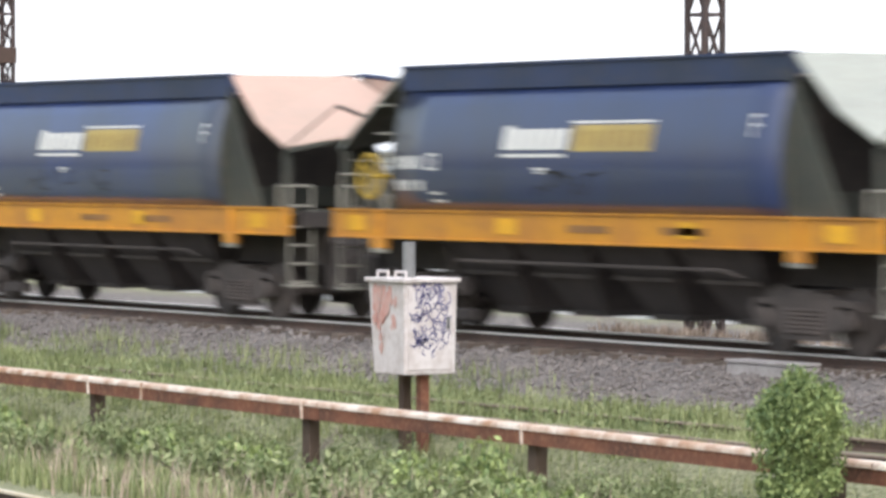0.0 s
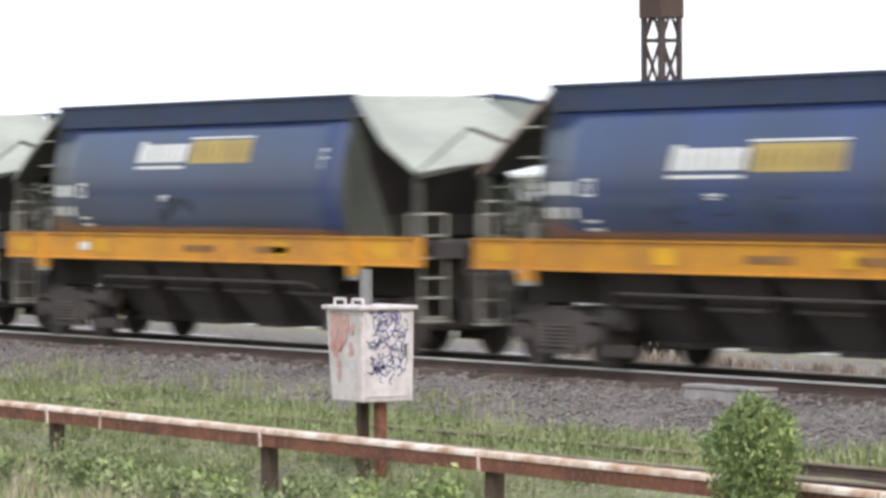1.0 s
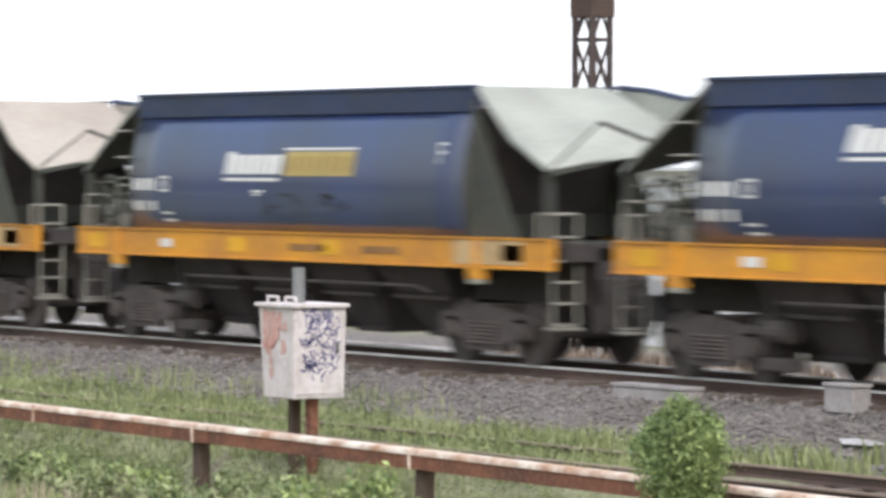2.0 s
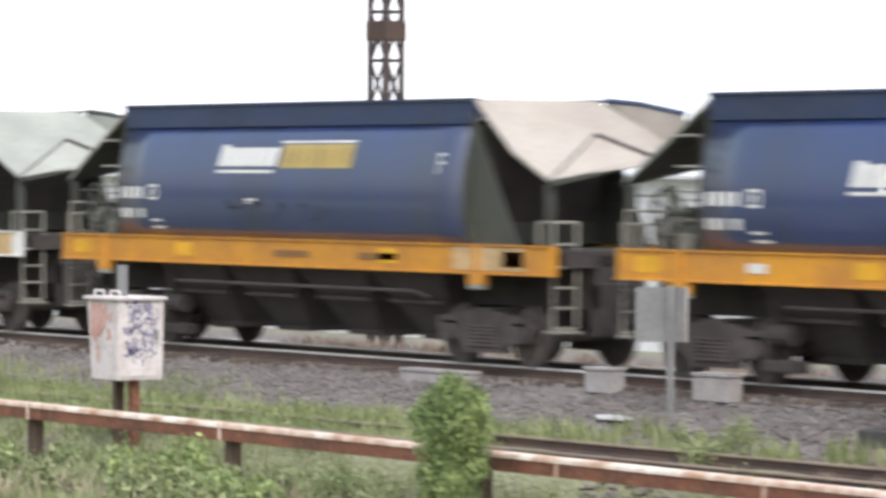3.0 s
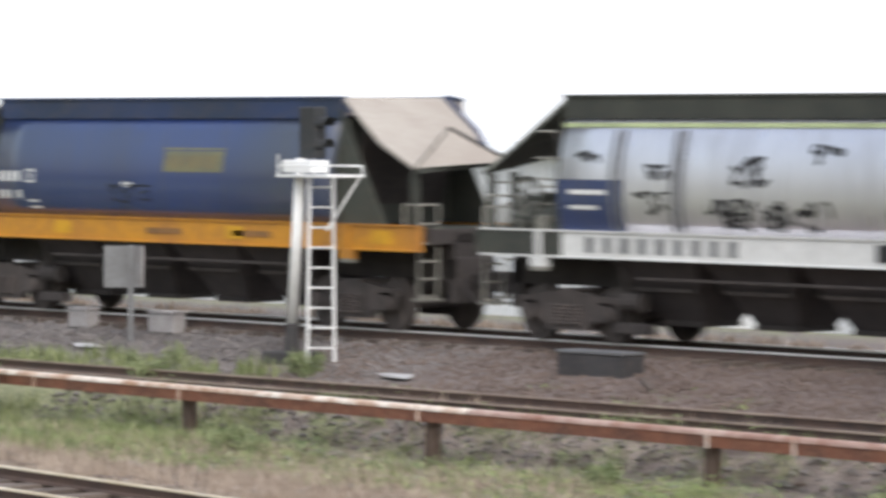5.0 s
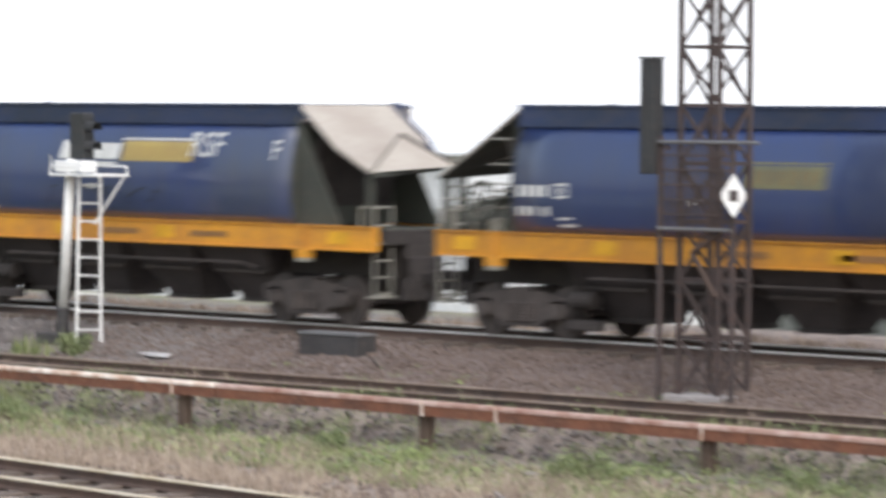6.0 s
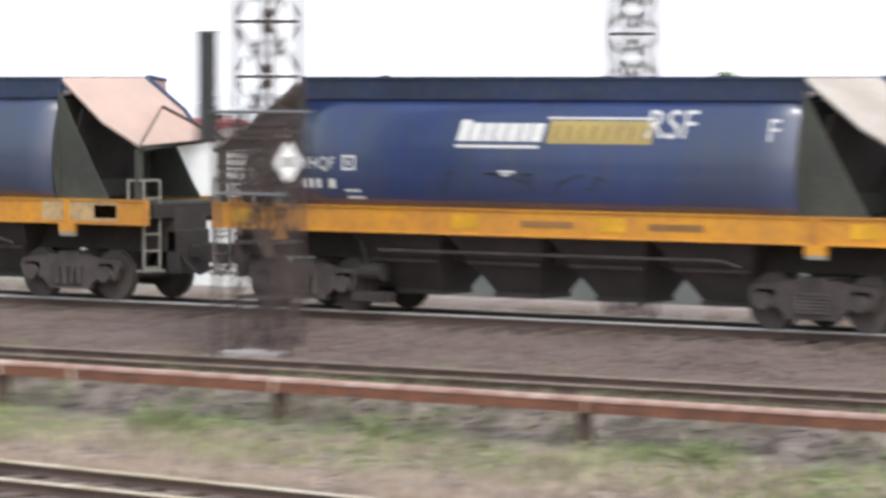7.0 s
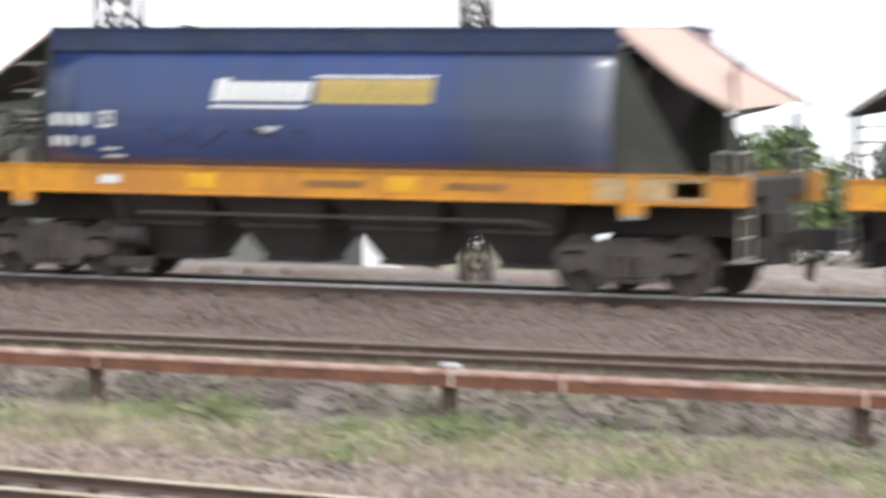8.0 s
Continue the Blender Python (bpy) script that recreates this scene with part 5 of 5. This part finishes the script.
# litter
for lx, ly, s, mat, name in ((-41.9, 34.3, 2.4, LITTER, "flattened white litter on the ballast"), (-23.34, 21.2, 1.6, LITTER, "crumpled white paper by the rail"), (-15.61, 28.4, 1.4, LITTER, "crumpled white paper in the grass"), (-56.72, 38.0, 1.2, TEAL, "teal plastic scrap between the rails"), (-55.83, 33.3, 0.8, LITTER, "small white scrap in the siding"), (-51.58, 35.0, 2.0, LITTER, "white paper scrap on the stones")):
    solid("litter", lump(0.2 * s, 0.11 * s, 0.02 * s, int(abs(lx) * 10), 0.35, 1), mat, pose(lx, ly, level(lx, ly) + 0.03 * s), name, "litter", "scattered litter")
tn = thing("drink_can", pose(-11.86, BARRIER_Y, BARRIER_Z - BARRIER_FALL * 38), "pale crushed can lying on the barrier", "can")
part("can_body", tube(bmesh.new(), (-0.14, 0, 0.05), (0.14, 0.02, 0.05), 0.05, 12), LITTER, tn)
plank = solid("plank", block(-0.45, 0.45, -0.04, 0.04, 0, 0.03, 0.006), SLEEPER, pose(-36.62, 34.98, -0.46, 0, 8, -35), "weathered grey plank leaning on the ground", "plank")

# ---------------------------------------------------------------- beyond the train


def shed(name, x0, x1, y0, y1, eave, ridge, wall, roof, label, ribs=1.0, doors=()):
    z = -3.7
    sh = thing(name, pose(0, 0, 0), label, "building")
    wl_ = part("wall", block(x0, x1, y0, y0 + 0.25, z, eave), wall, sh)
    part("wall", block(x0, x1, y1 - 0.25, y1, z, eave), wall, sh)
    for a, b in ((x0, x0 + 0.25), (x1 - 0.25, x1)):
        g = bmesh.new()
        prism(g, [(y0 + 0.25, z), (y1 - 0.25, z), (y1 - 0.25, eave), ((y0 + y1) / 2, ridge - 0.05), (y0 + 0.25, eave)], a, b, axis="x")
        part("gable", g, wall, sh)
    for y, s in ((y0, -1), (y1, 1)):
        r = bmesh.new()
        m = (y0 + y1) / 2
        prism(r, [(y + s * 0.4, eave - 0.05), (y + s * 0.4, eave + 0.03), (m, ridge + 0.06), (m, ridge - 0.02)], x0 - 0.3, x1 + 0.3, axis="x")
        part("roof_slope", r, roof, sh)
    n = int((x1 - x0) / ribs)
    rib = part("wall_rib", block(-0.03, 0.03, -0.03, 0.0, z, eave - 0.06), wall, wl_)
    rib.matrix_basis = pose(x0 + ribs / 2, y0 - 0.002, 0)
    for i in range(1, n):
        again("wall_rib", rib.data, wl_, pose(x0 + ribs / 2 + i * ribs, y0 - 0.002, 0))
    for a, b, lo, hi in doors:
        fr = part("window", block(a - 0.06, b + 0.06, y0 - 0.06, y0 - 0.035, lo - 0.06, hi + 0.06), WHITEPAINT, sh)
        part("pane", block(a, b, y0 - 0.075, y0 - 0.064, lo, hi), GLASS, fr)
    return sh


shed("long_shed", -118.81, -57.70, 58.0, 66.0, 2.97, 3.22, SHEDWHITE, SHEDROOF, "long low white clad shed beyond the tracks", 1.2)
shed("gate_hut", -53.47, -50.28, 58.0, 61.0, 2.62, 3.05, SHEDWHITE, REDTRIM, "small white hut with red roof and window beyond the tracks", 0.9, ((-52.65, -50.93, 1.96, 2.34),))
shed("pitched_shed", -49.89, -35.80, 60.0, 68.0, 2.66, 3.40, SHEDDARK, SHEDROOF, "grey-green shed with pale metal roof beyond the tracks", 1.0)
shed("far_shed", -68.69, -45.60, 75.0, 87.0, 2.46, 3.59, SHEDWHITE, SHEDROOF, "pale metal-roofed warehouse far beyond the tracks", 1.5)


def tree(x, y, h, spread, seed, label="spreading grey-green tree beyond the railway"):
    z = level(x, y)
    tr = thing("tree", pose(x, y, z), label, "tree", "trees beyond the railway")
    r = random.Random(seed)
    st = bmesh.new()
    top = Vector((r.uniform(-0.2, 0.2), 0, h * 0.45))
    tube(st, (0, 0, -0.2), top, 0.06 * h * 0.4 + 0.05, 9, 0.05 * h * 0.4)
    cl = []
    for i in range(9):
        a, q = r.uniform(0, 6.3), r.uniform(0.2, 1.0)
        c = Vector((spread * q * math.cos(a), spread * q * math.sin(a), h * r.uniform(0.5, 0.92)))
        tube(st, top * r.uniform(0.6, 1.0), c, 0.09, 6, 0.02)
        cl.append((c.x, c.y, c.z, spread * r.uniform(0.26, 0.46)))
    part("trunk", st, BARK, tr)
    me = leaf_cloud(cl, 3600, 0.13, seed)
    me.materials.append(TREELEAF)
    again("crown", me, tr, Matrix())


for i, (tx_, ty_, th, ts) in enumerate(((-43.5, 71.0, 7.4, 1.3), (-30.6, 62.5, 6.1, 1.7), (-32.7, 66.0, 6.7, 2.0), (-26.3, 68.0, 5.1, 1.8), (-23.2, 67.0, 4.9, 1.9), (-20.1, 68.0, 5.2, 2.0), (-16.0, 69.0, 5.0, 2.2), (-10.3, 70.0, 4.8, 2.2), (-4.1, 72.0, 4.9, 2.4))):
    tree(tx_, ty_, th, ts, 200 + i)


hazy = bpy.data.materials.new("white_haze")
hazy.use_nodes = True
hn, hl = hazy.node_tree.nodes, hazy.node_tree.links
em = hn.new("ShaderNodeEmission")
em.inputs["Color"].default_value, em.inputs["Strength"].default_value = (1.0, 1.0, 1.0, 1), 2.3
hl.new(em.outputs[0], hn["Material Output"].inputs["Surface"])
bd = bmesh.new()
arc = [(-700 + 1300 * i / 24, 112 - 14 * (i / 12 - 1) ** 2) for i in range(25)]
cols = [[bd.verts.new((x, y, z)) for z in (-6, 40, 160, 260)] for x, y in arc]
for p, q in zip(cols, cols[1:]):
    for j in range(3):
        bd.faces.new((p[j], q[j], q[j + 1], p[j + 1]))
solid("backdrop", bd, hazy, Matrix(), "blank white overcast sky and haze beyond the railway", "sky", kind="structure")

# ---------------------------------------------------------------- movement


def motions():
    end = 8.0 + 1 / FPS
    for k, w in TRAIN.items():
        x = TRAIN_START - PITCH * k + HALF
        rows = [(t, pose(x + TRAIN_SPEED * t, TRACK, 0)) for t in (0.0, end)]
        walk(w, rows)
        for c in w.children:
            if c.name.startswith("wheelset"):
                px = c.location.x
                step = math.degrees(TRAIN_SPEED / FPS / 0.46)
                walk(c, [(i / FPS, pose(px, 0, 0.46, 0, step * i, 0)) for i in range(int(8 * FPS) + 2)])


motions()
